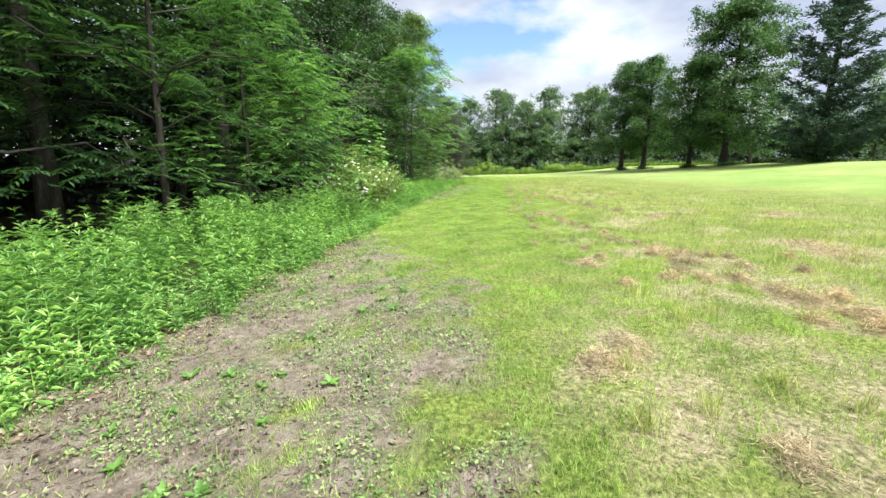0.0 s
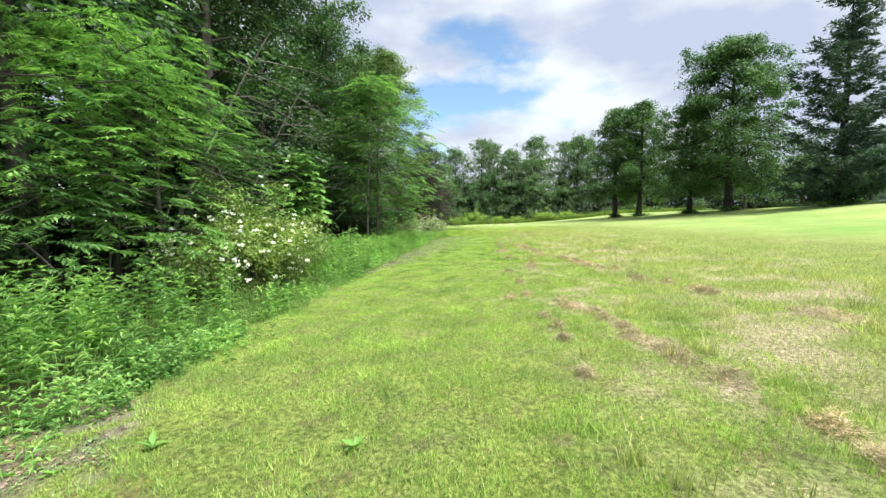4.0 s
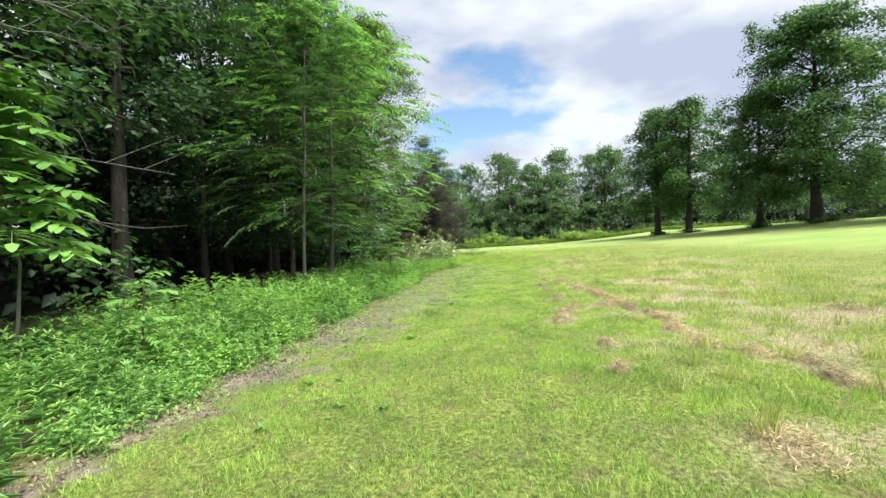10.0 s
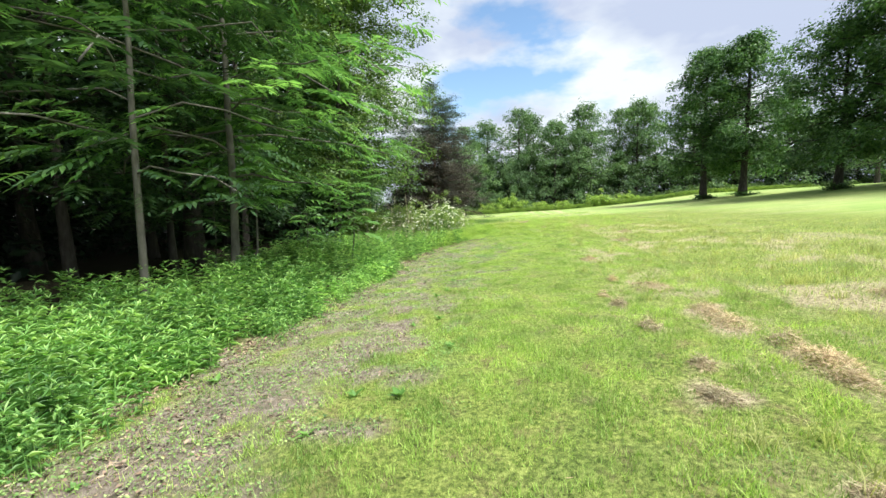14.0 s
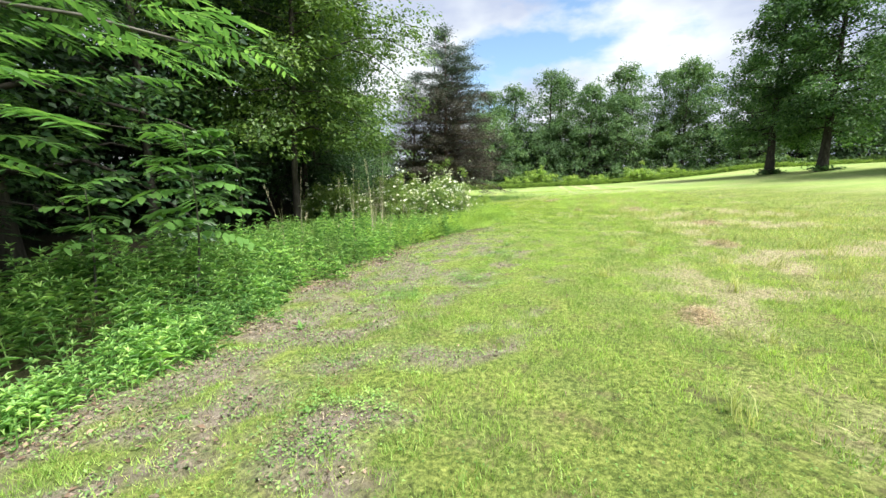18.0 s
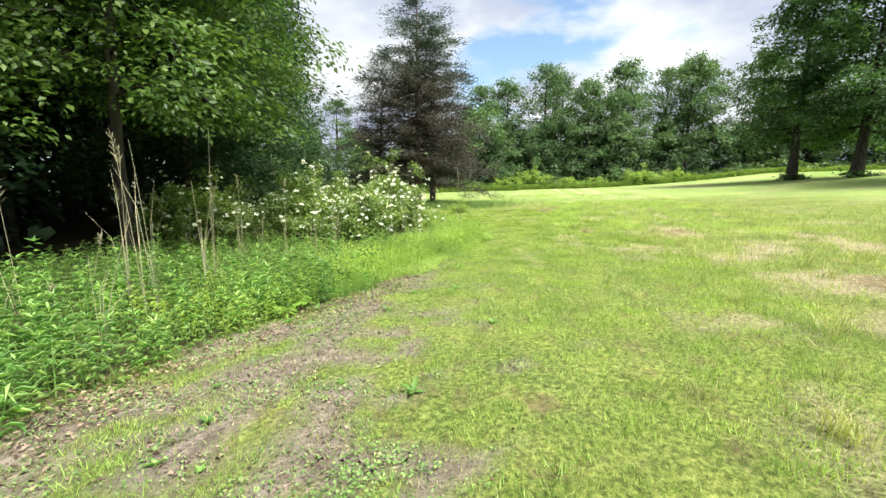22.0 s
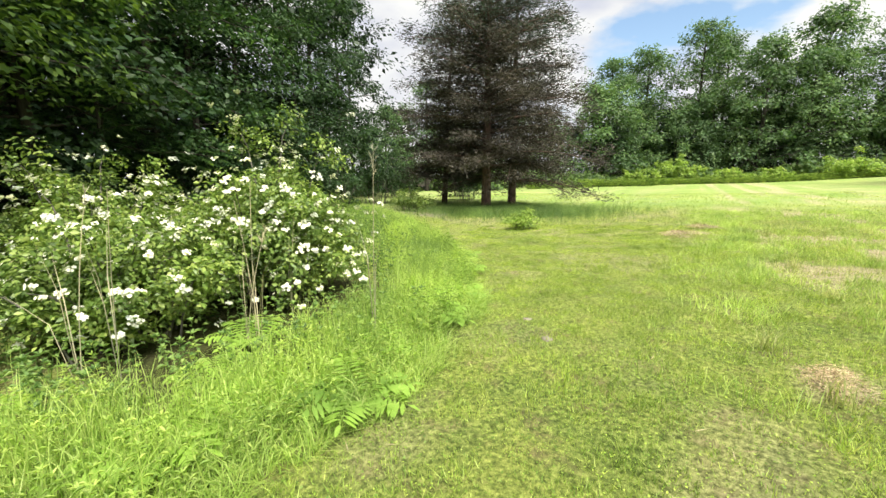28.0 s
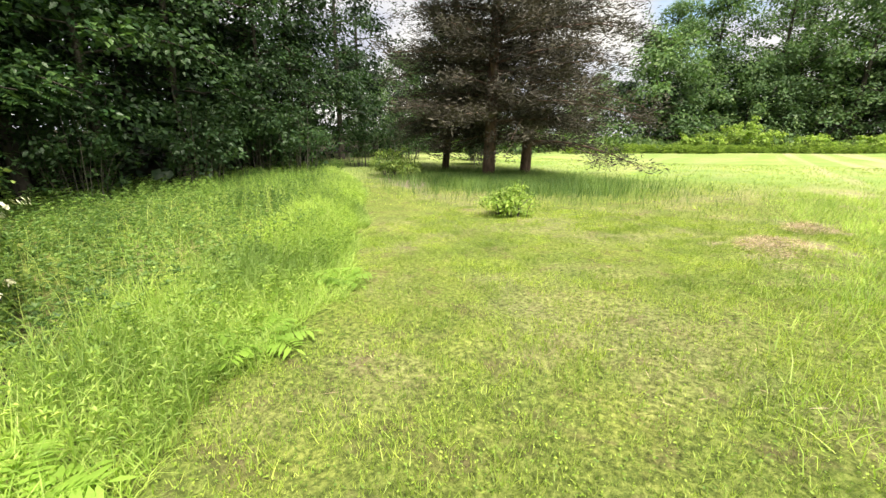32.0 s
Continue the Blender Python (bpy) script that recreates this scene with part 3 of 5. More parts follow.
def broad_tree(name, x, y, height, base, radius, limbs, thick, n, size, material, label, category="tree", group="", aspect=0.6, spread=0.7, shape=0.7,
               rise=0.45, seed=1, bark=None, rz=0.0, lean=0.0, flat=0.5, far=False, tilt=0.35, dense=1.3, skirt=0.0):
    tv, lv, spots, ways = skeleton_of(height, base, radius, limbs, thick, shape, rise, lean, seed, skirt)
    ob = thing(name, x, y, float(ground_z(x, y)) - 0.06, label, category, group, rz)
    wooden(ob, tv, lv, bark or BARK, far)
    part("crown", mesh_of("crown", *leaf_cloud(spots, ways, n, size, aspect, spread, seed + 50, flat, tilt, dense), material), ob)
    return ob


def pinnate_tree(name, x, y, height, base, radius, limbs, thick, n, material, label, group="", seed=1, size=0.42, rz=0.0, spread=0.4, rise=0.5, lean=0.0, category="tree", bark=None, shape=0.7):
    tv, lv, spots, ways = skeleton_of(height, base, radius, limbs, thick, shape, rise, lean, seed)
    r = np.random.default_rng(seed + 90)
    pick = r.integers(0, len(spots), n)
    root = spots[pick] + r.normal(0, spread, (n, 3)) * [1, 1, 0.6]
    d = unit(ways[pick] + r.normal(0, 0.6, (n, 3)) * [1, 1, 0.35] + [0, 0, 0.05])
    ob = thing(name, x, y, float(ground_z(x, y)) - 0.06, label, category, group, rz)
    wooden(ob, tv, lv, bark or BARK)
    part("crown", mesh_of("crown", *fronds(root, d, size * r.uniform(0.7, 1.25, n), 8, 0.26 * size, 0.07 * size), material), ob)
    return ob


def conifer(name, x, y, height, base, radius, whorls, thick, n, size, material, label, seed=1, low=None, bark=None, droop=0.15, lean=0.0, power=0.8, gap=0.0, group="", aspect=0.12, split=0.5, rag=0.35):
    """Whorled branches with brushes of needles; low: another material for the brushes below the split height."""
    r = np.random.default_rng(seed)
    zs = np.linspace(0, height, 8)
    trunk = np.stack([lean * zs, 0.02 * np.sin(zs) * 2, zs], 1)
    tv = tube(trunk, thick * np.clip(1 - zs / height, 0.04, 1) ** 0.9, 9)
    lv, spots, ways = [], [], []
    for k in range(whorls):
        u = k / (whorls - 1)
        h = base + (height * 0.97 - base) * u
        for j in range(6 if u < 0.8 else 4):
            if r.random() < gap * min(1.0, 2.2 * u):
                continue
            ang = j * np.pi / 3 + k * 0.7 + r.uniform(-0.3, 0.3)
            ln = max(radius * (1 - u) ** power, 0.25) * r.uniform(1 - rag, 1 + 0.45 * rag)
            s = np.linspace(0, 1, 5)
            line = np.array([lean * h, 0, h + r.uniform(-0.2, 0.2)]) + np.stack([np.cos(ang) * ln * s, np.sin(ang) * ln * s, ln * ((0.1 + 0.3 * u) * s - droop * s * s * 1.6)], 1)
            lv.append(tube(line, np.linspace(0.05 * (1 - 0.6 * u) * thick / 0.2, 0.008, 5), 5))
            m = max(3, int(ln * 3))
            for f in np.linspace(0.2, 1, m):
                p = np.array([np.interp(f, s, line[:, i]) for i in range(3)])
                spots.append(p + r.normal(0, 0.05 + 0.09 * ln * f, 3) * [1, 1, 0.35])
                ways.append([np.cos(ang), np.sin(ang), 0.15])
    spots, ways = np.array(spots), np.array(ways)
    which = r.integers(0, len(spots), n)
    root = spots[which] + r.normal(0, 0.3 * min(1, radius / 3), (n, 3)) * [1, 1, 0.4]
    d = unit(ways[which] * 0.8 + r.normal(0, 0.75, (n, 3)) * [1, 1, 0.5])
    ln = size * r.uniform(0.6, 1.3, n)
    ob = thing(name, x, y, float(ground_z(x, y)) - 0.06, label, "conifer", group)
    wooden(ob, tv, lv, bark or BARK)
    top = root[:, 2] > base + (height - base) * (split + 0.35 * (r.random(n) - 0.5)) if low else np.ones(n, bool)
    up = r.normal(0, 1, (n, 3))
    part("crown", mesh_of("crown", *leaves(root[top], d[top], up[top], ln[top], ln[top] * aspect), material), ob)
    if low:
        part("lower_crown", mesh_of("lower_crown", *leaves(root[~top], d[~top], up[~top], ln[~top], ln[~top] * aspect), low), ob, "brown, half-dead lower twigs")
    return ob


def forest(proto, places, seed):
    """Copies of the given trees at the places, each turned and a little larger or smaller."""
    r = np.random.default_rng(seed)
    for k, (x, y, s) in enumerate(places):
        m = pose(x, y, float(ground_z(x, y)) - 0.06, 0, 0, r.uniform(0, 360))
        copy_thing(proto[k % len(proto)], m @ Matrix.Diagonal((s, s, s * r.uniform(0.92, 1.1), 1)))


# Tall forest along the mown edge.
G_TALL = "tall trees at the forest edge"
tall = [
    broad_tree("forest_tree", -9.6, -2.5, 19, 4.6, 4.3, 34, 0.24, 19000, 0.18, OAK, "tall leafy deciduous tree at the dark forest edge", group=G_TALL, spread=0.75, seed=11),
    broad_tree("forest_tree", -11.0, 8.9, 20, 4.4, 4.0, 34, 0.22, 19000, 0.18, OAK, "tall leafy deciduous tree at the dark forest edge", group=G_TALL, spread=0.75, seed=12),
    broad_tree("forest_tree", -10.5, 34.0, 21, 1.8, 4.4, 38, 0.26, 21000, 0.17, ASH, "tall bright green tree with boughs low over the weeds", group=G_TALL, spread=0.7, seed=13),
]
tall.append(broad_tree("forest_tree", -12.0, 38.6, 19, 1.6, 4.2, 40, 0.13, 21000, 0.16, OAK, "tall dark green tree with boughs down to the weeds", group=G_TALL, spread=0.75, seed=16))
forest(tall[:3], [(-9.8, 2.5, 1.0), (-10.0, 14.5, 1.0), (-9.9, 20.5, 0.98), (-11.2, 27, 1.02)], 3)
forest([tall[3]], [(-13.4, 46.2, 0.95), (-14.5, 43, 1.0), (-13.8, 50.8, 0.9), (-15.9, 56.5, 0.8), (-18.2, 60.5, 0.78), (-13.2, 17.6, 1.05), (-13.6, 24.4, 1.05), (-11.8, 31.2, 1.0), (-12.2, 5.5, 1.05), (-11.2, 46.0, 0.95), (-15.6, 53.4, 0.95), (-17.6, 57.2, 0.9)], 23)

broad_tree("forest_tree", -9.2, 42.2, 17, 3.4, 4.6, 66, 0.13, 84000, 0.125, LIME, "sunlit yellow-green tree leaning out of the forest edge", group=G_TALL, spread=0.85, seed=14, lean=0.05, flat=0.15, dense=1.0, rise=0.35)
broad_tree("forest_tree", -12.6, 49.0, 17, 2.4, 3.6, 40, 0.13, 26000, 0.13, ASH, "slender dark green tree at the forest edge", group=G_TALL, spread=0.6, seed=15)

G_DEEP = "trees deep in the forest"
# Deep trees whose leaf colour holds the shade of the forest.
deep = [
    broad_tree("forest_tree", -14.5, 1, 19, 3.5, 4.0, 22, 0.2, 3900, 0.32, SHADE, "forest tree with shade-darkened leaves and a bare lower trunk", group=G_DEEP, far=True, spread=0.9, seed=21),
    broad_tree("forest_tree", -15.5, 7, 20, 5.5, 3.8, 22, 0.2, 3900, 0.32, SHADE, "forest tree with shade-darkened leaves and a bare lower trunk", group=G_DEEP, far=True, spread=0.9, seed=22),
    broad_tree("forest_tree", -20, 4, 18, 1.0, 4.4, 26, 0.18, 4200, 0.37, SHADE, "dense forest tree with shade-darkened leaves and low branches", group=G_DEEP, far=True, spread=1.0, seed=23),
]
rows = []
for k in range(13):
    rows.append((-14.2 - 1.6 * ((k * 37) % 10) / 10, -14 + 5.0 * k + ((k * 53) % 10) / 5, 0.95 + 0.02 * (k % 5)))
for k in range(17):
    rows.append((-20.5 - 3.0 * ((k * 29) % 10) / 10, -22 + 5.6 * k + ((k * 71) % 10) / 5, 1.0 + 0.03 * (k % 4)))
for k in range(4, 13):
    rows.append((-27.5 - 4.0 * ((k * 31) % 10) / 10, -28 + 7.0 * k, 1.1))
rows = [(x - max(0, (y - 44) * 0.55), y, s) for x, y, s in rows if 0 < y < 61]
rows += [(-16.8, 51.5, 1.0), (-18, 47, 1.0), (-19.8, 55, 1.0), (-17.4, 58.8, 0.86), (-20.8, 64.5, 0.86), (-24, 69, 0.8)]
forest(deep, rows, 4)

G_THICKET = "thicket under the forest"
# Thicket added to close sky gaps; its near-black leaves stand for shade.
thicket = [broad_tree("thicket_tree", -16.5, -2, 6.5, 0.2, 3.0, 26, 0.1, 1900, 0.38, SHADE, "low young tree with shade-darkened leaves filling the forest understory", group=G_THICKET, spread=0.8, seed=25, far=True)]
spots = []
for k in range(15):
    y = -16 + 4.6 * k
    spots.append((-16.8 - ((k * 37) % 10) * 0.25 - max(0, (y - 40) * 0.45), y + ((k * 13) % 7) * 0.3, 0.9 + 0.05 * (k % 4)))
    spots.append((-23.0 - ((k * 53) % 10) * 0.3 - max(0, (y - 40) * 0.6), y + 2.2, 1.25 + 0.06 * (k % 4)))
    if k % 4 == 1:
        spots.append((-31 - max(0, (y - 40) * 0.6), y, 1.7))
spots += [(-24, 54.5, 1.3), (-28.5, 57.5, 1.5), (-34, 60, 1.7), (-31, 51, 1.5), (-22, 59, 1.1), (-26, 61, 1.1), (-29, 66, 1.2), (-30, 73, 1.2), (-28, 80, 1.3), (-24, 88, 1.2)]
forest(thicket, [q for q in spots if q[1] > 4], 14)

# Small pinnate trees and saplings that lean out over the weeds.
G_EDGE = "small trees at the forest edge"
small = [
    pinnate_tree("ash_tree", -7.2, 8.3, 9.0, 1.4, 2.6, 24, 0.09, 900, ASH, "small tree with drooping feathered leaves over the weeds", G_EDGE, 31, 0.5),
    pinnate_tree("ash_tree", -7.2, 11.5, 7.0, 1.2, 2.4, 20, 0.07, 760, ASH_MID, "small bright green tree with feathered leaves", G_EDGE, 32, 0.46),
    # The darker OAK green stands for shade on this ash.
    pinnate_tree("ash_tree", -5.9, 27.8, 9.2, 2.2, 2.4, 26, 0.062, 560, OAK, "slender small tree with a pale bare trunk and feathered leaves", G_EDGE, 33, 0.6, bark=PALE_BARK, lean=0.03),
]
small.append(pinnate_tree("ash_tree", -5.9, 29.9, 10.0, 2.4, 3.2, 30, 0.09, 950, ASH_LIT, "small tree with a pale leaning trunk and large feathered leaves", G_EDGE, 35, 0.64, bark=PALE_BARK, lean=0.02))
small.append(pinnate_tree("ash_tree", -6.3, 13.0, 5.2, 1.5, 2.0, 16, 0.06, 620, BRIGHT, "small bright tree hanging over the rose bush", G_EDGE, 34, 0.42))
forest(small[:2], [(-7.5, 5.0, 1.0), (-7.6, 15.6, 0.95), (-9.6, 32.2, 1.1), (-8.6, 18.2, 0.9), (-11.4, 47.2, 0.8)], 5)

# Open-grown trees on the rise.
G_LONE = "open-grown trees on the rise"
broad_tree("maple_tree", 32.7, 62.3, 22.0, 4.0, 8.0, 70, 0.48, 62000, 0.28, MAPLE, "broad full maple with a dark trunk on the mown rise", group=G_LONE, bark=MAPLE_BARK, spread=1.2, rise=0.7, flat=1.0, tilt=0.4, dense=0.8, skirt=0.9, seed=41, shape=0.85)
broad_tree("maple_tree", 30.5, 67.7, 15.5, 3.6, 5.4, 38, 0.34, 19000, 0.29, MAPLE, "smaller maple beside the broad one", group=G_LONE, bark=MAPLE_BARK, spread=1.1, rise=0.7, flat=1.0, tilt=0.4, dense=0.8, skirt=0.9, seed=42, shape=0.85)
broad_tree("maple_tree", 25.2, 83.2, 20, 4.0, 5.4, 46, 0.42, 26000, 0.3, MAPLE, "dense oval maple on the mown rise", group=G_LONE, bark=MAPLE_BARK, spread=1.1, rise=0.7, flat=1.0, tilt=0.4, dense=0.8, skirt=0.9, seed=43, shape=0.85)
broad_tree("maple_tree", 27.5, 78.2, 19.5, 4.0, 5.2, 44, 0.42, 25000, 0.3, MAPLE, "dense oval maple close beside its twin", group=G_LONE, bark=MAPLE_BARK, spread=1.1, rise=0.7, flat=1.0, tilt=0.4, dense=0.8, skirt=0.9, seed=44, shape=0.85)
conifer("spruce_tree", 35.6, 49.7, 22, 0.6, 5.4, 20, 0.42, 30000, 0.44, SPRUCE, "tall dark spruce with an open ragged top", 45, bark=MAPLE_BARK, droop=-0.24, power=0.55, gap=0.4, rag=0.5, aspect=0.3, group=G_LONE)
conifer("spruce_tree", 45, 47, 21, 0.6, 5.8, 20, 0.42, 20000, 0.5, SPRUCE, "tall dark spruce with an open ragged top", 46, bark=MAPLE_BARK, droop=-0.24, power=0.55, gap=0.4, rag=0.5, aspect=0.3, group=G_LONE)

# The far wood that closes the meadow.
G_FAR = "trees of the far wood"
far = [
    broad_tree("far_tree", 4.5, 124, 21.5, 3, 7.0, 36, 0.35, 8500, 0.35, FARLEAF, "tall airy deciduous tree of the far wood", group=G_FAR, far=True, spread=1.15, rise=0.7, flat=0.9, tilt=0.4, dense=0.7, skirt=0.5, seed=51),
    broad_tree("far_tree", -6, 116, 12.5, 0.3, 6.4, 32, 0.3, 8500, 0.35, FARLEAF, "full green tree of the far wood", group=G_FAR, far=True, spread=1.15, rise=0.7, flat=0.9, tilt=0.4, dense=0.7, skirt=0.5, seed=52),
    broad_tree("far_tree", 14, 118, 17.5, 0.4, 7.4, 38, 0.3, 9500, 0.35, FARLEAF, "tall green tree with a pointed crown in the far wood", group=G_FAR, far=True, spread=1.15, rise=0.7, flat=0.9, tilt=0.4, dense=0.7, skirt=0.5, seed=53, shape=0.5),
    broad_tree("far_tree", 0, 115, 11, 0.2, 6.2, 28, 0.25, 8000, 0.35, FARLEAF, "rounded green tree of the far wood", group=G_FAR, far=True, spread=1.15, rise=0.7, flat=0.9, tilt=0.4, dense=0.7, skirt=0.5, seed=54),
]
FAR_X = [-22, -24, -22, -16, -8, 2, 12, 25, 40, 56, 72, 88, 96, 102, 104]
FAR_Y = [66, 76, 86, 98, 109, 116, 120, 123, 125, 124, 120, 114, 106, 98, 88]
spots = []
for k in range(44):
    a = k * 14 / 43.0
    x, y = np.interp(a, range(15), FAR_X), np.interp(a, range(15), FAR_Y)
    low = 0.5 if x < -13 else 1.0
    spots.append((x + ((k * 37) % 10 - 5) * 0.35, y + ((k * 53) % 10 - 5) * 0.4, (0.72 + 0.09 * ((k * 7) % 6)) * low))
    if k % 4 == 1 and low == 1.0:
        nx, ny = (x - 20) / np.hypot(x - 20, y - 50), (y - 50) / np.hypot(x - 20, y - 50)
        spots.append((x + 6.5 * nx + 2, y + 6.5 * ny, 0.9 + 0.06 * ((k * 5) % 6)))
spots += [(58, 100, 0.9), (68, 98, 0.85), (77, 93, 0.9), (85, 86, 0.9), (93, 78, 0.9)]
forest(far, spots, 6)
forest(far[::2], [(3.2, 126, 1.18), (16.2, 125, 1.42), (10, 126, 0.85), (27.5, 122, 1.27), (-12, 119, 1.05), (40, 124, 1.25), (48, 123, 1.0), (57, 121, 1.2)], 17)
# Near-black thickets added behind the far wood to paint its shaded base.
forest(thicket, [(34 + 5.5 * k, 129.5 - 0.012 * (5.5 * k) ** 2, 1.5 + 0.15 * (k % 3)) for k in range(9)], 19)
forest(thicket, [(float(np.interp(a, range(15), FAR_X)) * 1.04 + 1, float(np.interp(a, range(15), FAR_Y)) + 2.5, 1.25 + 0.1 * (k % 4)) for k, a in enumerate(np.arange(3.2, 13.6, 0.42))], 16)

# Pines over the bend of the path.
conifer("pine_tree", -7.6, 60.4, 13.2, 2.0, 3.9, 22, 0.24, 78000, 0.2, PINE_TOP, "tall dusky pine with brown half-dead lower branches", 61, PINE_DEAD, PINE_BARK, droop=0.07, power=0.45, gap=0.2, aspect=0.17, group="pines by the path", split=0.6, rag=0.5)
conifer("pine_tree", -7.1, 62.4, 11.6, 1.5, 4.0, 17, 0.22, 46000, 0.19, PINE_TOP, "dusky pine with a reddish trunk and brown lower branches", 62, PINE_DEAD, PINE_BARK, droop=0.18, power=0.5, gap=0.18, aspect=0.17, group="pines by the path", split=0.58)
conifer("pine_tree", -11.2, 62.6, 10.6, 1.7, 3.1, 16, 0.17, 32000, 0.19, PINE_TOP, "smaller leaning pine with bare brown lower branches", 63, PINE_DEAD, PINE_BARK, droop=0.18, power=0.5, gap=0.2, lean=0.05, aspect=0.17, group="pines by the path", split=0.6)


# ---- shrubs ----
def shrub(name, x, y, wide, deep_, high, n, size, material, label, seed=1, rz=0.0, group="", bloom=0, aspect=0.6, canes=26):
    """An arching bush: canes from the foot, foliage over them, and blossom where there is any."""
    r = np.random.default_rng(seed)
    ob = thing(name, x, y, float(ground_z(x, y)) - 0.04, label, "shrub", group, rz)
    cv, spots, ways = [], [], []
    for k in range(canes):
        ang, f = k * GOLD, ((k + 0.5) / canes) ** 0.5
        tip = np.array([np.cos(ang) * f * wide / 2, np.sin(ang) * f * deep_ / 2, high * (1.0 - 0.5 * f ** 2.2) * r.uniform(0.78, 1.12) * (1.38 if k % 6 == 3 and size < 0.3 else 1.0)])
        foot = tip * [0.45, 0.45, 0] + np.array([r.normal(0, 0.1), r.normal(0, 0.1), 0])
        s = np.linspace(0, 1, 5)[:, None]
        line = foot + (tip - foot) * np.concatenate([s ** 1.3, s ** 1.3, np.sin(s * np.pi / 2)], 1)
        cv.append(tube(line, np.linspace(0.014, 0.004, 5), 5))
        for q in np.linspace(0.35, 1.0, 5):
            spots.append([np.interp(q, s[:, 0], line[:, i]) for i in range(3)])
            ways.append([np.cos(ang), np.sin(ang), 0.35])
    spots, ways = np.array(spots), np.array(ways)
    for piece in cv if size < 0.3 else ():
        part("cane", mesh_of("cane", *piece, PALE_BARK), ob)
    foliage = part("foliage", mesh_of("foliage", *leaf_cloud(spots, ways, n, size, aspect, 0.13 * wide ** 0.5 + 0.04 * high, seed + 5, 0.8, 0.6, 1.5), material), ob)
    if bloom:
        pick = r.integers(0, len(spots), bloom // 10)
        mid = spots[pick] + r.normal(0, 0.16, (len(pick), 3)) + unit(spots[pick] * [1, 1, 0.35]) * 0.26
        c = np.repeat(mid, 10, 0) + in_ball(r, len(mid) * 10) * np.repeat(r.uniform(0.035, 0.075, (len(mid), 1)), 10, 0) * [1, 1, 0.6]
        face = unit(c * [1, 1, 0.3] + r.normal(0, 0.4, c.shape) + [0, 0, 0.5])
        side = unit(np.cross(face, [0.3, 0.2, 1.0]))
        other = np.cross(face, side)
        pv = []
        for a in range(5):
            d = side * np.cos(a * 1.2566) + other * np.sin(a * 1.2566)
            pv.append(leaves(c + face * 0.01, d + face * 0.25, face, 0.022 * (1 + (size > 0.3)), 0.023 * (1 + (size > 0.3)), 0.1))
        tagged(part("blossom", mesh_of("blossom", *join(*pv), PETAL), foliage, "small white five-petalled flowers in clusters"), kind="stuff")
    return ob


shrub("rose_bush", -4.75, 14.9, 4.0, 2.5, 1.8, 30000, 0.06, ROSE, "wild rose bush with white blossoms among the weeds", 71, 80, bloom=3000, canes=62)
shrub("rose_bush", -4.4, 46.5, 2.6, 2.4, 1.65, 32000, 0.058, ROSE, "tall wild rose bush covered in white blossoms", 72, 20, bloom=4000, canes=54)
shrub("rose_bush", -4.5, 44.7, 2.3, 1.9, 1.2, 17000, 0.058, ROSE, "low wild rose bush with white blossoms down to the ground", 79, 60, bloom=1200, canes=40)
shrub("rose_bush", -6.2, 45.0, 3.0, 2.4, 1.5, 28000, 0.058, ROSE, "wild rose bush thick with white blossoms behind reeds", 73, 40, bloom=3200, canes=50)
shrub("rose_bush", -8.1, 43.2, 3.0, 2.4, 1.4, 20000, 0.065, ROSE, "wild rose bush with scattered white blossoms near the forest", 78, 40, bloom=1900, canes=46)
for k, (x, y, w, h) in enumerate([(-1.1, 101.5, 6.6, 2.7), (15.6, 104.5, 6.2, 2.3), (4.8, 103.5, 4.2, 1.6), (9.2, 104.2, 3.6, 1.4), (-5.4, 99.5, 3.6, 1.7), (22.0, 108.5, 4.6, 1.7)]):
    shrub("low_bush", x, y, w, 0.62 * w, h, int(560 * w), 0.24, FRINGE, "rounded pale green bush at the end of the meadow" if h > 2 else "low pale green bush before the far wood", 74 + 20 * k, group="bushes at the end of the meadow", canes=22)
shrub("blossoming_bush", 22.6, 113.6, 4.2, 3, 1.9, 2000, 0.32, ROSE, "rounded bush pale with blossom before the far wood", 75, bloom=600)
for k, (x, y, w) in enumerate([(32.7, 62.0, 3.4), (30.4, 67.5, 2.6), (25.2, 82.9, 3.2), (27.4, 77.9, 3.6), (35.6, 49.4, 4.2)]):
    shrub("foot_growth", x, y, w, 1.6, 0.55, 700, 0.2, MAPLE, "dark weeds grown up round the foot of a tree", 171 + k, group="weeds at the feet of the trees", canes=22)
bramble = shrub("bramble", 10, 112, 6.5, 3, 1.0, 1500, 0.3, BUSH, "low bramble thicket along the far wood", 76, group="brambles along the far wood")
forest([bramble], [(5, 108.5, 0.9), (15, 114, 1.0), (18.5, 113.8, 1.2), (30, 116.5, 1.0), (38, 118, 1.0), (46, 118, 0.9), (-6, 103, 1.0), (-9, 97, 1.1), (56, 117, 1.0)], 8)
spots = []
for k in range(26):
    a = 2.0 + k * 12 / 25.0
    x, y = float(np.interp(a, range(15), FAR_X)), float(np.interp(a, range(15), FAR_Y))
    spots.append((x * 0.94, y - 6.5, 1.2 + 0.25 * ((k * 7) % 4)))
forest([bramble], spots, 18)
understory = shrub("understory_shrub", -13.5, 56.5, 3.2, 2.4, 2.4, 2600, 0.13, OAK, "leafy shrub at the foot of the forest", 77, group="shrubs under the trees")
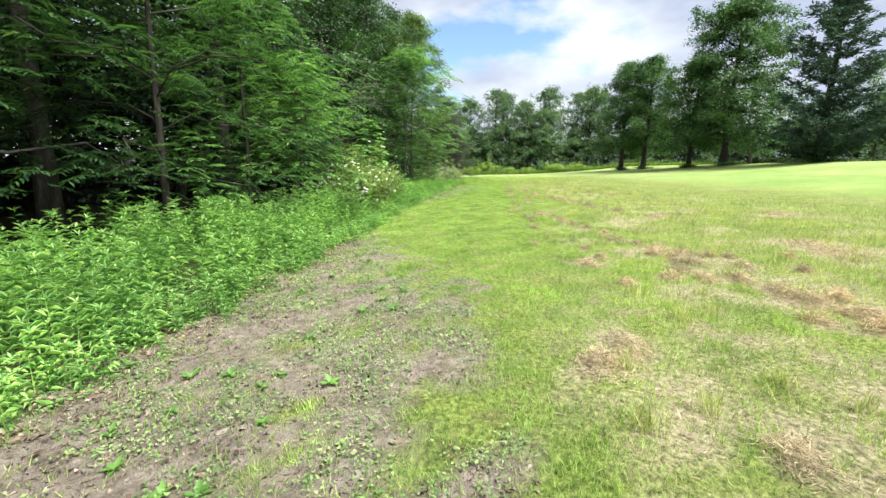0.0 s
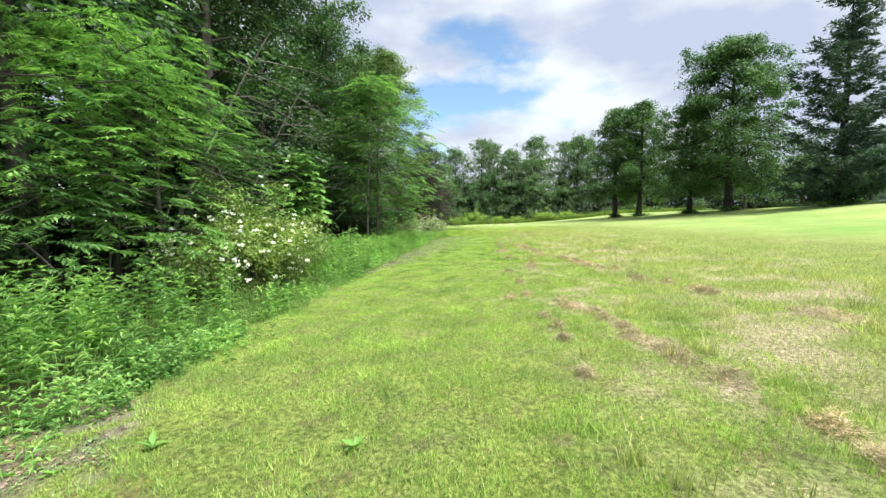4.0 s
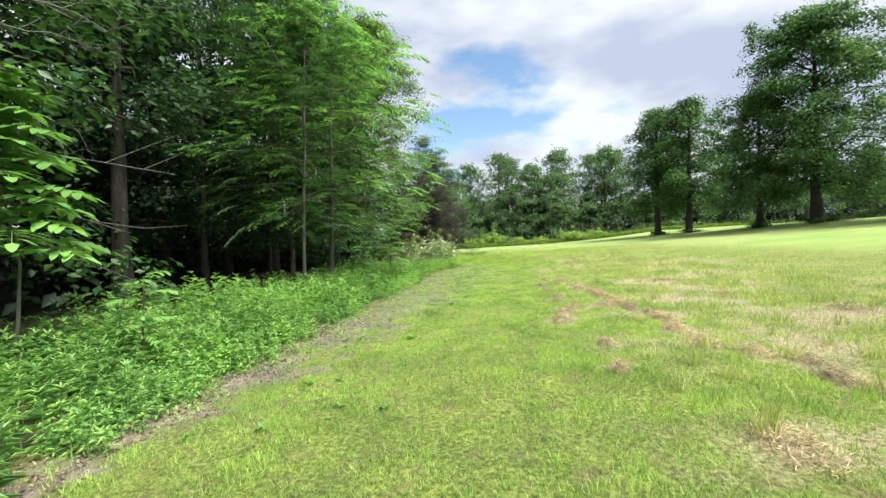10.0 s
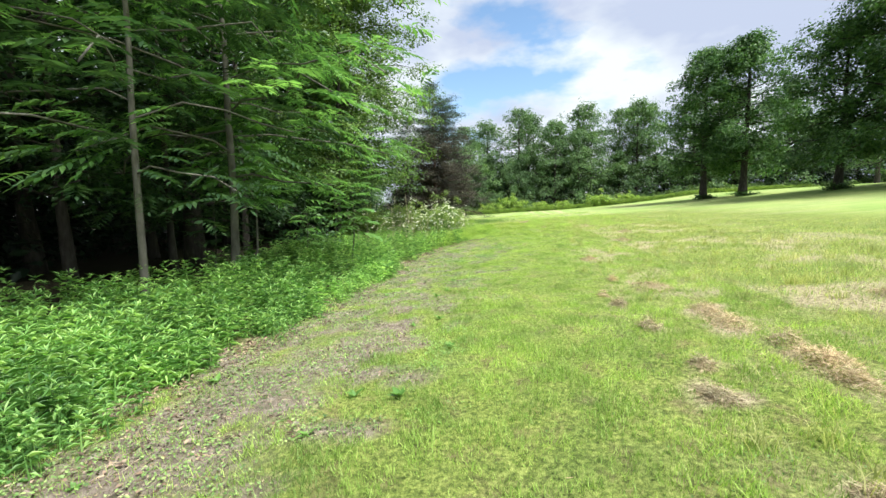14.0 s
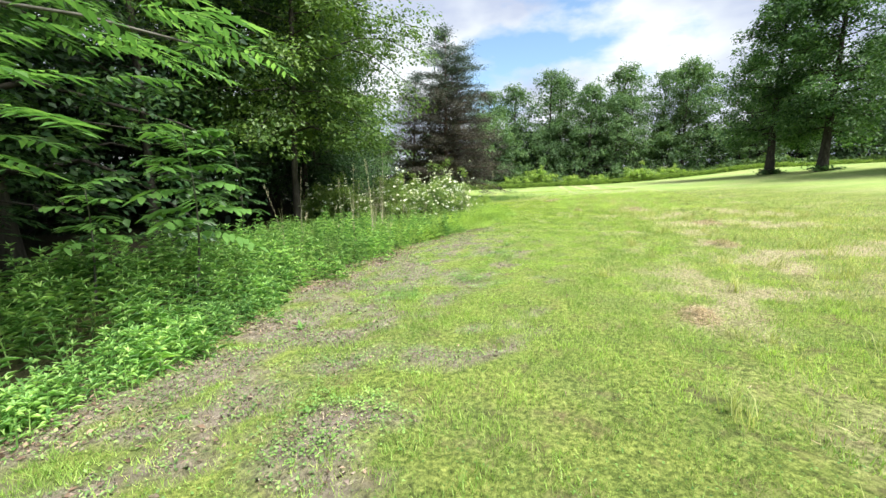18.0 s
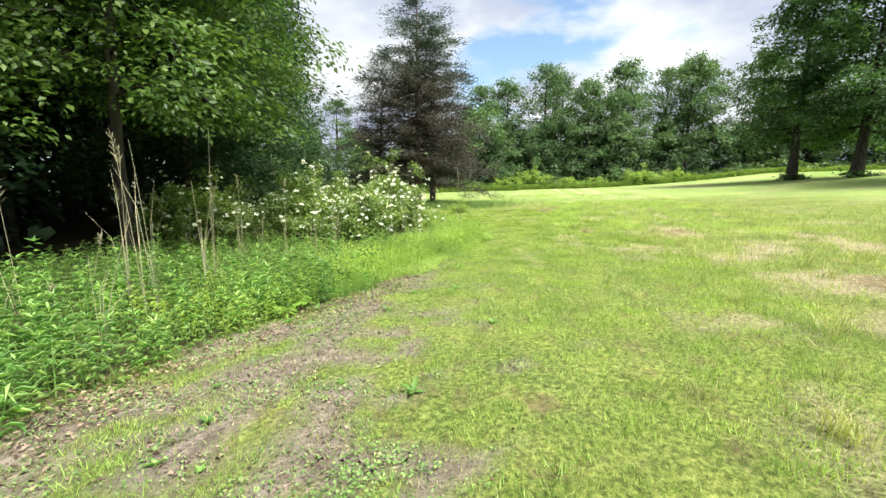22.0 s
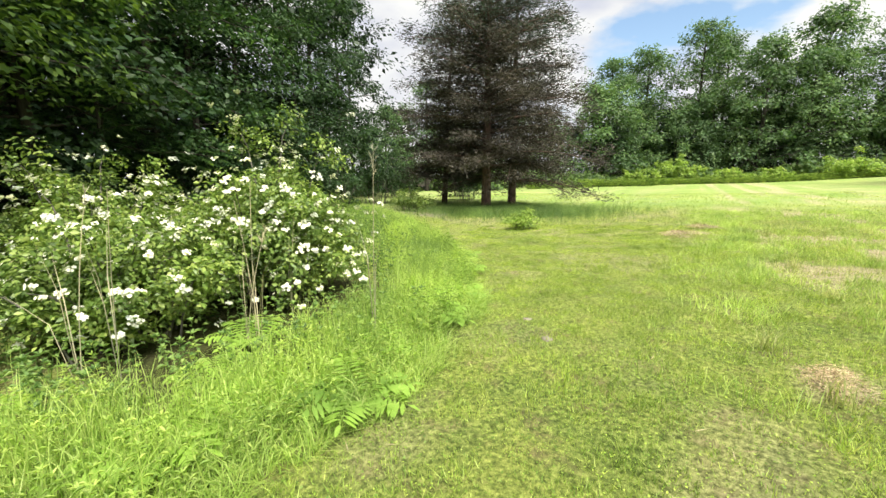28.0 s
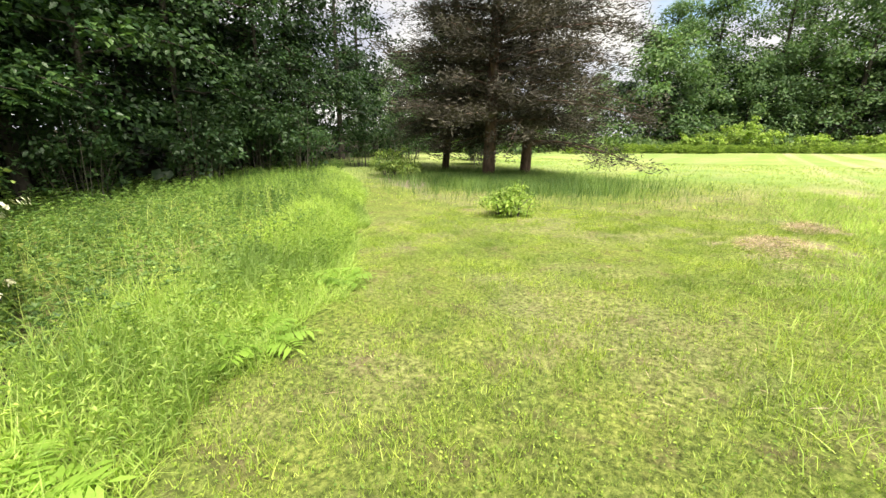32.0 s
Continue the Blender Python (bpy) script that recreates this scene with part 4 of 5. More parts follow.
forest([understory], [(-11.8, 66.5, 0.9), (-15.2, 61.5, 1.1), (-17.5, 67, 1.2), (-13.8, 69.5, 1.0), (-11.9, 49.8, 0.9), (-12.9, 52.8, 1.0), (-11.4, 46.9, 0.8), (-14.6, 55.4, 1.1), (-8.8, 12.9, 0.8), (-8.8, 3.2, 0.8)], 9)


# ---- low growth ----
def goldenrod(x, y, high, per=16, leaf=0.15, width=0.032, star=5):
    """Upright leafy stalks: narrow arching leaves all the way up, and a star of young ones at the tip."""
    n = len(x)
    foot = on_ground(x, y, -0.02)
    lean = rng.normal(0, 0.11, (n, 2)) * high[:, None]
    out = [blades(foot, lean, high, 0.012)]
    for k in range(per + star):
        t = 0.08 + 0.88 * (k / (per - 1)) ** 0.85 if k < per else 0.985
        ang = k * 2.4 + rng.uniform(-0.5, 0.5, n) + x * 37
        root = foot + np.stack([lean[:, 0] * t, lean[:, 1] * t, high * t], 1)
        rise = 0.25 + 0.3 * t if k < per else 0.75
        d = np.stack([np.cos(ang), np.sin(ang), rise + rng.normal(0, 0.16, n)], 1)
        out.append(leaves(root, d, np.array([0, 0, 1.0]), leaf * (1.1 - 0.4 * t ** 3) * rng.uniform(0.75, 1.2, n), width * (1.0 if k < per else 0.8), 0.25, 0.38 if k < per else 0.15))
    return join(*out)


def keep_band(x, y, lo, hi):
    """Which of the places lie between two distances to the left of the mown edge."""
    d = edge(y) - x
    return (d > lo + (vnoise(x, y, 1.1, 2) - 0.5) * 1.3) & (d < hi)


def stuff(name, pieces, material, label, category):
    return tagged(new(name, mesh_of(name, *pieces, material)), label, category, kind="stuff")


x, y = scatter(13500, -7.6, -2.2, -2, 42)
ok = keep_band(x, y, 0.0, 4.2) & (x > wood(y) - 0.4)
rose_gap = np.hypot((x + 4.75) / 1.2, (y - 14.9) / 1.9) > 1
ok &= (vnoise(x, y, 1.7, 2) + rng.normal(0, 0.09, len(x)) > 0.4) & rose_gap & (rng.random(len(x)) < np.interp(y, [10, 12, 17, 18.5, 31, 35, 39, 42], [1, 0.25, 0.3, 1, 0.9, 0.4, 0.2, 0.0]))
x, y = x[ok], y[ok]
stuff("goldenrod", goldenrod(x, y, rng.uniform(0.52, 1.05, len(x)) * np.interp(edge(y) - x, [0, 0.6], [0.62, 1]) * np.interp(y, [10, 18], [1, 0.82]) * (0.62 + 0.8 * vnoise(x, y, 0.9, 3)), 18, 0.145, 0.02, 6), WEED, "dense band of leafy green goldenrod stalks beside the path", "weeds")

y = rng.uniform(-1, 40, 4200)
x = edge(y) + rng.normal(-0.02, 0.2, len(y))
ok = (rng.random(len(y)) < np.interp(y, [10, 12, 17, 19, 31, 36], [1, 0.3, 0.3, 1, 1, 0.0])) & (vnoise(x, y, 1.5, 2) > 0.42)
x, y = x[ok], y[ok]
stuff("low_weeds", goldenrod(x, y, rng.uniform(0.12, 0.4, len(x)), 9, 0.085, 0.022, 4), WEED, "low young weeds along the foot of the goldenrod", "weeds")

x, y = scatter(17000, -16, -1, 34, 62)
ok = keep_band(x, y, np.interp(y, [40, 43], [0.2, 0.95]), 12) & (x > wood(y) - 0.5) & (np.hypot((x + 4.4) / 1.2, (y - 46.5) / 1.1) > 1) & (np.hypot((x + 6.2) / 1.4, (y - 45.0) / 1.1) > 1)
ok &= ~hollow(x, y) | (rng.random(len(x)) < 0.3)
x, y = x[ok], y[ok]
stuff("meadow_herbs", goldenrod(x, y, rng.uniform(0.18, 0.46, len(x)), 8, 0.085, 0.03), HERB, "low mixed herbs in the unmown meadow", "herbs")

y = rng.uniform(38, 54, 2000)
x = edge(y) - rng.uniform(0.05, 1.9, len(y))
x, y = x[~hollow(x, y)], y[~hollow(x, y)]
stuff("meadow_herbs", goldenrod(x, y, rng.uniform(0.22, 0.5, len(x)), 12, 0.06, 0.014), FRINGE, "leafy light green herbs along the mown edge", "herbs")

x, y = scatter(60000, -12, 0, 8, 62)
ok = keep_band(x, y, -0.1, 6) & (x > wood(y)) & (rng.random(len(x)) < np.interp(y, [8, 11, 17, 19, 30, 35, 42, 62], [0, 0.6, 0.6, 0.05, 0.1, 0.55, 0.4, 0.2]))
x, y = x[ok], y[ok]
fy = np.concatenate([rng.uniform(39, 57, 44000), rng.uniform(10, 18, 5000), rng.uniform(47, 57, 4000)])
x, y = np.append(x, edge(fy) + 0.1 + (vnoise(fy, fy * 0.3, 1.3, 3) - 0.5) * 0.9 - np.where(np.arange(len(fy)) < 49000, 1.5, 4.5) * rng.uniform(0, 1, len(fy)) ** 1.3), np.append(y, fy)
ok = ~hollow(x, y)
x, y = x[ok], y[ok]
h = rng.uniform(0.22, 0.6, len(x)) * np.interp(edge(y) - x, [-0.4, 0.1, 1.0], [0.15, 0.45, 1])
for pale in (True, False):
    q = (y > 40.5) == pale
    stuff("tall_grass", bent_blades(on_ground(x[q], y[q], -0.01), rng.normal(0, 0.16, (q.sum(), 2)), h[q], 0.006), TALL if pale else TALL_GREEN, "tall pale green unmown grass beside the path" if pale else "long green grass among the weeds", "grass")

# Unmown strip before the far wood, and loose upright grass in the meadow beside the bend.
x = rng.uniform(-14, 58, 7000)
y = np.interp(x, [-14, -8, 0, 8, 18, 30, 42, 58], [84, 92.5, 98.5, 101, 103.5, 108, 111, 112]) + rng.uniform(0, 4.5, len(x))
stuff("meadow_herbs", goldenrod(x, y, rng.uniform(0.3, 0.85, len(x)) * (0.5 + vnoise(x, y, 0.4, 2)), 6, 0.3, 0.1), ROSE, "pale unmown herbs along the foot of the far wood", "herbs")
x, y = scatter(90000, 0.2, 8, 46, 61)
ok = (vnoise(x, y, 1.1, 3) + rng.normal(0, 0.06, len(x)) > 0.5) & (rng.random(len(x)) < np.interp(x, [0.2, 1.4, 5, 8], [0, 1, 1, 0.3])) & (dead(x, y) < 0.4)
x, y = x[ok], y[ok]
stuff("tall_grass", bent_blades(on_ground(x, y, -0.01), rng.normal(0, 0.12, (len(x), 2)), rng.uniform(0.08, 0.21, len(x)), 0.006), TALL, "loose upright pale grass of the open meadow", "grass")


def lawn(n, x0, x1, y0, y1, high, width, material, name, label, dry=False, fade=None, thin=None):
    x, y = scatter(n, x0, x1, y0, y1)
    b, s = bare(x, y), dead(x, y)
    ok = (x > edge(y) - np.interp(y, [36, 42], [0.02, 0.3])) & (rng.random(n) > b * 0.9) & (rng.random(n) > s * 0.75)
    if fade:
        ok &= rng.random(n) < np.interp(y, fade[:2], fade[2:])
    if thin:
        ok &= rng.random(n) < np.interp(x, thin, (1, 0))
    if dry:
        ok &= rng.random(n) < np.clip((x - 1.0) / 2.0, 0.03, 1)
    clump = np.clip((vnoise(x, y, 6.5, 3) - 0.33) * 3.4, 0, 1)
    ok &= rng.random(n) < 0.3 + 0.7 * clump
    x, y, clump = x[ok], y[ok], clump[ok]
    h = high * rng.uniform(0.5, 1.1, len(x)) * (0.6 + 0.8 * vnoise(x, y, 1.3, 3)) * (0.6 + 0.6 * clump)
    stuff(name, blades(on_ground(x, y, -0.01), rng.normal(0, 0.42, (len(x), 2)) * h[:, None], h, width), material, label, "grass")


lawn(820000, -4.0, 3.2, 0.4, 30, 0.06, 0.0058, LAWN, "lawn_grass", "short mown green grass of the path")
lawn(380000, -4.4, 3.2, 30, 50, 0.06, 0.006, LAWN, "lawn_grass", "short mown green grass of the path", fade=(38, 48, 1, 0.1))
lawn(500000, -5, 3.2, 36, 56, 0.055, 0.0062, LAWN_OLIVE, "lawn_grass", "short yellowing mown grass at the bend", fade=(38, 48, 0, 1))
lawn(60000, -16, 9, 54, 76, 0.07, 0.018, LAWN_OLIVE, "lawn_grass", "short mown grass before the pines")
lawn(170000, 0.3, 8, 0.4, 58, 0.13, 0.0065, LAWN_DRY, "meadow_grass", "pale drying grass of the open meadow", True)
lawn(120000, 3.4, 12, 2, 62, 0.085, 0.011, LAWN, "meadow_grass", "thin green grass of the open meadow", thin=(5, 12))
lawn(60000, 6, 13, 3, 64, 0.1, 0.012, LAWN_DRY, "meadow_grass", "pale grass of the open meadow", True, thin=(7, 13))


def clover(n, x0, x1, y0, y1, material, label, fade):
    x, y = scatter(n, x0, x1, y0, y1)
    ok = (x > edge(y)) & (rng.random(n) > bare(x, y) * 0.5) & (rng.random(n) < np.clip((vnoise(x, y, 0.9, 3) - 0.42) * 6, np.interp(y, [37, 44], [0.06, 0.45]), 1)) & (rng.random(n) < np.interp(y, [37, 45], fade))
    x, y = x[ok], y[ok]
    ang = rng.uniform(0, 6.28, len(x))
    way = np.stack([np.cos(ang), np.sin(ang), 0.25 + 0 * ang], 1)
    size = rng.uniform(0.009, 0.019, len(x))
    stuff("clover", leaves(on_ground(x, y, rng.uniform(0.01, 0.05, len(x))), way, np.array([0, 0, 1.0]) + rng.normal(0, 0.3, (len(x), 3)), size, size * rng.uniform(0.5, 0.8, len(x))), material, label, "clover")


clover(105000, -3.6, 3.5, 0.4, 50, CLOVER, "small clover and plantain leaves in the turf", (1, 0.1))
clover(210000, -4.5, 3.0, 37, 54, CLOVER_WARM, "small yellowing clover leaves in the turf", (0, 1))

x, y = scatter(260000, -3.6, 9, -0.5, 58)
ok = rng.random(len(x)) < dead(x, y) ** 1.3 * 0.5
x, y = x[ok], y[ok]
ang = rng.uniform(0, 6.28, len(x))
stuff("straw", leaves(on_ground(x, y, rng.uniform(0.0, 0.035, len(x))), np.stack([np.cos(ang), np.sin(ang), rng.normal(0.05, 0.15, len(x))], 1), np.array([0, 0, 1.0]) + rng.normal(0, 0.3, (len(x), 3)), rng.uniform(0.04, 0.13, len(x)), rng.uniform(0.003, 0.006, len(x))), STRAW, "dry straw lying in the cut grass", "straw")

def on_soil(n, y0, y1, share, least=0.15):
    """Places on the worn strip."""
    x, y = scatter(n, -4.6, 0.3, y0, y1)
    w = bare(x, y)
    ok = (x > edge(y) - 0.05) & (w > least) & (rng.random(n) < share * w)
    return x[ok], y[ok]


for y0, y1, n in ((0.3, 9, 130000), (19, 43, 260000)):
    x, y = on_soil(n, y0, y1, 0.32)
    size = rng.uniform(0.004, 0.02, len(x)) ** 1.0
    base = on_ground(x, y, -0.002)[:, None] + rng.normal(0, 1, (len(x), 4, 3)) * size[:, None, None] * [0.6, 0.6, 0.45] + [0, 0, 0.006]
    k = np.arange(len(x))[:, None] * 4
    stuff("soil_crumbs", (base.reshape(-1, 3), np.concatenate([k + [0, 1, 2], k + [0, 2, 3], k + [0, 3, 1]], 1).reshape(-1, 3)), SOIL, "crumbs of dry brown soil and grit", "soil")
    x, y = on_soil(n, y0, y1, 0.8, 0.02)
    ok = vnoise(x, y, 2.7, 3) > np.interp(y, [10, 20], [0.47, 0.37])
    x, y = x[ok], y[ok]
    ang = rng.uniform(0, 6.28, len(x))
    size = rng.uniform(0.012, 0.032, len(x))
    stuff("weed_mat", leaves(on_ground(x, y, rng.uniform(0.004, 0.04, len(x))), np.stack([np.cos(ang), np.sin(ang), rng.normal(0.25, 0.3, len(x))], 1), np.array([0, 0, 1.0]) + rng.normal(0, 0.4, (len(x), 3)), size, size * rng.uniform(0.3, 0.7, len(x))), MAT_WEED, "mat of small grey-green weeds on the worn soil", "weeds")

x, y = on_soil(60000, 19, 43, 0.6, 0.05)
ang = rng.uniform(0, 6.28, len(x))
stuff("straw", leaves(on_ground(x, y, rng.uniform(0.004, 0.02, len(x))), np.stack([np.cos(ang), np.sin(ang), rng.normal(0.03, 0.1, len(x))], 1), np.array([0, 0, 1.0]) + rng.normal(0, 0.3, (len(x), 3)), rng.uniform(0.03, 0.1, len(x)), rng.uniform(0.002, 0.005, len(x))), STRAW, "bits of dry straw trodden into the worn soil", "straw")

x, y = scatter(150000, -5, 0.5, 0.3, 46)
d = x - edge(y)
ok = (rng.random(len(x)) < bare(x, y) * 0.4 * np.interp(d, [-0.3, 0.1, 0.9, 2], [1, 2.2, 0.5, 0.25]))
x, y = x[ok], y[ok]
ang = rng.uniform(0, 6.28, len(x))
stuff("leaf_litter", leaves(on_ground(x, y, rng.uniform(0.005, 0.02, len(x))), np.stack([np.cos(ang), np.sin(ang), rng.normal(0.05, 0.2, len(x))], 1), np.array([0, 0, 1.0]) + rng.normal(0, 0.45, (len(x), 3)), rng.uniform(0.018, 0.06, len(x)), rng.uniform(0.008, 0.03, len(x)), 0.3), DEADLEAF, "brown fallen leaves and twigs on the bare soil", "leaves")


y = np.concatenate([rng.uniform(0.3, 9, 5000), rng.uniform(18, 41, 10000)])
x = edge(y) + rng.normal(0.02, 0.24, len(y))
ok = vnoise(x, y, 1.3, 3) > 0.42
x, y = x[ok], y[ok]
ang = rng.uniform(0, 6.28, len(x))
stuff("leaf_litter", leaves(on_ground(x, y, rng.uniform(0.005, 0.04, len(x))), np.stack([np.cos(ang), np.sin(ang), rng.normal(0.05, 0.25, len(x))], 1), np.array([0, 0, 1.0]) + rng.normal(0, 0.5, (len(x), 3)), rng.uniform(0.02, 0.06, len(x)), rng.uniform(0.008, 0.028, len(x)), 0.3), DEADLEAF, "drift of brown and pinkish dead leaves along the weeds", "leaves")

for px, py, wide, deep_, n in ((-0.95, 34.3, 0.6, 0.5, 4200), (-1.75, 33.3, 0.4, 0.4, 1800), (-0.75, 36.1, 0.35, 0.6, 2000), (-1.2, 30.6, 0.4, 0.7, 2200), (-0.9, 26.4, 0.4, 0.9, 2400)):
    x, y = px + rng.normal(0, 0.6, n) * wide, py + rng.normal(0, 0.6, n) * deep_
    ok = vnoise(x, y, 4.0, 3) + rng.normal(0, 0.06, n) > 0.5
    x, y, n = x[ok], y[ok], int(ok.sum())
    ang, size = rng.uniform(0, 6.28, n), rng.uniform(0.012, 0.026, n)
    stuff("clover", leaves(on_ground(x, y, rng.uniform(0.01, 0.06, n)), np.stack([np.cos(ang), np.sin(ang), rng.normal(0.2, 0.2, n)], 1), np.array([0, 0, 1.0]) + rng.normal(0, 0.3, (n, 3)), size, size * 0.75), CLOVER_PALE, "patch of pale green clover on the worn soil", "clover")

# ---- single plants and small things ----
def pinnate_leaf(root, way, length, pairs, leaflet, width, droop, r):
    """One feathered leaf: leaflets in pairs grown from a thin bowing rib."""
    way = way / np.linalg.norm(way)
    side = np.cross(way, [0, 0, 1.0])
    side /= np.linalg.norm(side)
    t = np.linspace(0.0, 1.0, pairs + 2)
    mid = root + way * (length * t)[:, None] - np.array([0, 0, 1.0]) * (droop * length * t * t)[:, None]
    v, f = [], []
    for p in mid:
        v += [p - side * 0.002, p + side * 0.002]
    for k in range(pairs + 1):
        f += [(2 * k, 2 * k + 1, 2 * k + 3), (2 * k, 2 * k + 3, 2 * k + 2)]
    up = np.array([0, 0, 1.0])
    for k in range(1, pairs + 2):
        along = way - up * (1.6 * droop * t[k])
        size = leaflet * (0.6 + 0.55 * np.sin(np.pi * min(0.15 + t[k] * 0.75, 1))) * r.uniform(0.88, 1.12)
        for s in (-1, 1) if k <= pairs else (0,):
            g = (side * s + along * (0.45 if s else 1.0) - up * 0.22 + r.normal(0, 0.1, 3)) if s else along
            g = g / np.linalg.norm(g)
            w = np.cross(g, up + side * s * 0.25)
            w /= np.linalg.norm(w)
            n = np.cross(w, g)
            foot = 2 * k + (1 if s > 0 else 0)
            o, i = np.array(v[foot]), len(v)
            v += [o + g * size * 0.42 + w * width / 2 + n * width * 0.15, o + g * size * 0.8 + w * width * 0.3 - up * size * 0.03, o + g * size - up * size * 0.08,
                  o + g * size * 0.8 - w * width * 0.3 - up * size * 0.03, o + g * size * 0.42 - w * width / 2 + n * width * 0.15]
            f += [(foot, i, i + 4), (i, i + 1, i + 3), (i, i + 3, i + 4), (i + 1, i + 2, i + 3)]
    return np.array(v), np.array(f)


def sapling(x, y, high, count, size, label, seed, name="sumac_sapling", group="young sumacs before the forest", material=None, spread=1.0):
    """A thin stem with long pinnate leaves, each one a part, spreading from its upper half."""
    r = np.random.default_rng(seed)
    ob = thing(name, x, y, float(ground_z(x, y)) - 0.03, label, "sapling", group)
    zs = np.linspace(0, high, 6)
    line = np.stack([0.05 * high * np.sin(zs), 0.03 * high * np.sin(zs * 1.3), zs], 1)
    part("stem", mesh_of("stem", *tube(line, np.linspace(0.012 + 0.004 * high, 0.006, 6), 6), PALE_BARK), ob)
    for k in range(count):
        t = 0.42 + 0.58 * ((k + 0.5) / count)
        ang = k * GOLD + r.uniform(-0.3, 0.3)
        root = np.array([np.interp(t * high, zs, line[:, i]) for i in range(3)])
        d = np.array([np.cos(ang) * spread, np.sin(ang) * spread, 0.35 + 0.5 * t ** 3 + r.normal(0, 0.1)])
        ln = size * r.uniform(0.75, 1.15) * (1.15 - 0.35 * t)
        part("frond", mesh_of("frond", *pinnate_leaf(root, d, ln, 8, 0.32 * size, 0.12 * size, 0.45, r), material or BRIGHT), ob)
    return ob


sapling(-4.6, 32.8, 2.35, 18, 0.75, "bright green young sumac with long feathered leaves", 101)
sapling(-6.1, 30.6, 4.4, 34, 0.95, "tall young sumac with long bright feathered leaves", 112)
sapling(-5.6, 32.2, 1.7, 12, 0.55, "young sumac with drooping feathered leaves above the weeds", 102)
sapling(-4.6, 20.8, 1.35, 12, 0.42, "small pale green sumac standing in the weeds", 103)
sapling(-6.1, 20.4, 3.9, 46, 0.95, "tall young sumac with tiers of bright feathered leaves", 104)
sapling(-6.3, 18.9, 2.7, 20, 0.66, "young sumac with bright feathered leaves", 105)
sapling(-6.2, 12.6, 2.7, 20, 0.58, "young sumac behind the rose bush", 106)
sapling(-6.4, 8.3, 2.4, 18, 0.58, "young sumac with drooping leaves above the weeds", 107)
sapling(-6.9, 3.0, 2.8, 20, 0.62, "young sumac with drooping leaves above the weeds", 108)
# ASH, the darker copy, paints these two sumacs as shaded.
sapling(-6.6, 36.0, 2.4, 16, 0.6, "young sumac in the shade of the forest", 109, material=ASH)
sapling(-6.7, 30.2, 2.2, 16, 0.58, "young sumac beside a slender trunk", 111, material=ASH)


def fern(x, y, count, size, seed, label="bright yellow-green fern in the tall grass"):
    r = np.random.default_rng(seed)
    ob = thing("fern", x, y, float(ground_z(x, y)), label, "fern", "ferns along the mown edge")
    for k in range(count):
        ang = k * 6.283 / count + r.uniform(-0.3, 0.3)
        d = np.array([np.cos(ang), np.sin(ang), r.uniform(0.8, 1.3)])
        part("frond", mesh_of("frond", *pinnate_leaf(np.array([0, 0, 0.02]), d, size * r.uniform(0.8, 1.15), 12, 0.26 * size, 0.06 * size, 0.5, r), FERN), ob)
    return ob


for k, (x, y, n, s) in enumerate([(-1.35, 44.85, 7, .5), (-1.95, 47.4, 6, .45), (-2.55, 48.75, 6, .42), (-1.75, 46.5, 7, .5), (-2.0, 43.9, 7, .5), (-1.8, 45.6, 7, .48),
                                  (-2.4, 43.0, 6, .45), (-1.9, 44.4, 6, .4), (-2.5, 44.6, 7, .5), (-2.1, 46.9, 6, .42), (-3.2, 50.0, 6, .4), (-2.3, 42.2, 6, .4), (-3.1, 45.2, 7, .5), (-2.75, 41.2, 7, .5), (-3.2, 40.3, 7, .48), (-3.0, 42.2, 7, .52), (-3.6, 41.6, 6, .5), (-3.4, 43.4, 7, .5), (-2.9, 39.0, 6, .42)]):
    fern(x, y, n + 1, s * 1.1, 120 + k)


def reed(x, y, high, lean, turn, seed, plume=True):
    """A dead upright stalk, mostly with a ragged head."""
    r = np.random.default_rng(seed)
    ob = thing("dry_reed", x, y, float(ground_z(x, y)) - 0.02, "bleached dead reed stalk standing in the meadow", "reed", "dead reeds in the tall growth", turn)
    s = np.linspace(0, 1, 6)
    line = np.stack([lean * high * s ** 1.6, 0 * s, high * s * (1 - 0.15 * abs(lean) * s)], 1)
    stalk = part("stalk", mesh_of("stalk", *tube(line, np.linspace(0.004, 0.002, 6), 5), REED), ob)
    for k in range(3 if high > 1.0 else 1):
        a, up = r.uniform(0, 6.28), high * r.uniform(0.55, 0.95)
        fold = high * r.uniform(0.02, 0.22)
        w = np.array([-math.sin(a), math.cos(a), 0]) * 0.0035
        p = np.array([[0, 0, 0], [math.cos(a) * fold * 0.4, math.sin(a) * fold * 0.4, up * 0.7], [math.cos(a) * fold * 1.3, math.sin(a) * fold * 1.3, up]])
        v = np.array([p[0] - w, p[0] + w, p[1] - w, p[1] + w, p[2]])
        part("dead_leaf", mesh_of("dead_leaf", v, [(0, 1, 3), (0, 3, 2), (2, 3, 4)], REED), ob)
    if plume:
        n = 26
        t = r.uniform(0.86, 1.0, n)
        base = np.stack([np.interp(t, s, line[:, i]) for i in range(3)], 1)
        d = np.stack([r.normal(0.2, 0.4, n), r.normal(0, 0.4, n), 0.9 + 0 * t], 1)
        part("plume", mesh_of("plume", *leaves(base, d, r.normal(0, 1, (n, 3)), r.uniform(0.05, 0.13, n), 0.006), REED), stalk, "ragged seed head")
    return ob


r5 = np.random.default_rng(5)
reed(-5.8, 37.2, 2.05, 0.05, 30, 1, False)
reed(-2.0, 45.8, 1.9, 0.12, 120, 3)
reed(-4.7, 39.8, 2.5, 0.04, 60, 4, False)
reed(-4.4, 38.4, 2.2, 0.06, 200, 5)
reed(-5.3, 41.2, 1.8, 0.08, 300, 6)
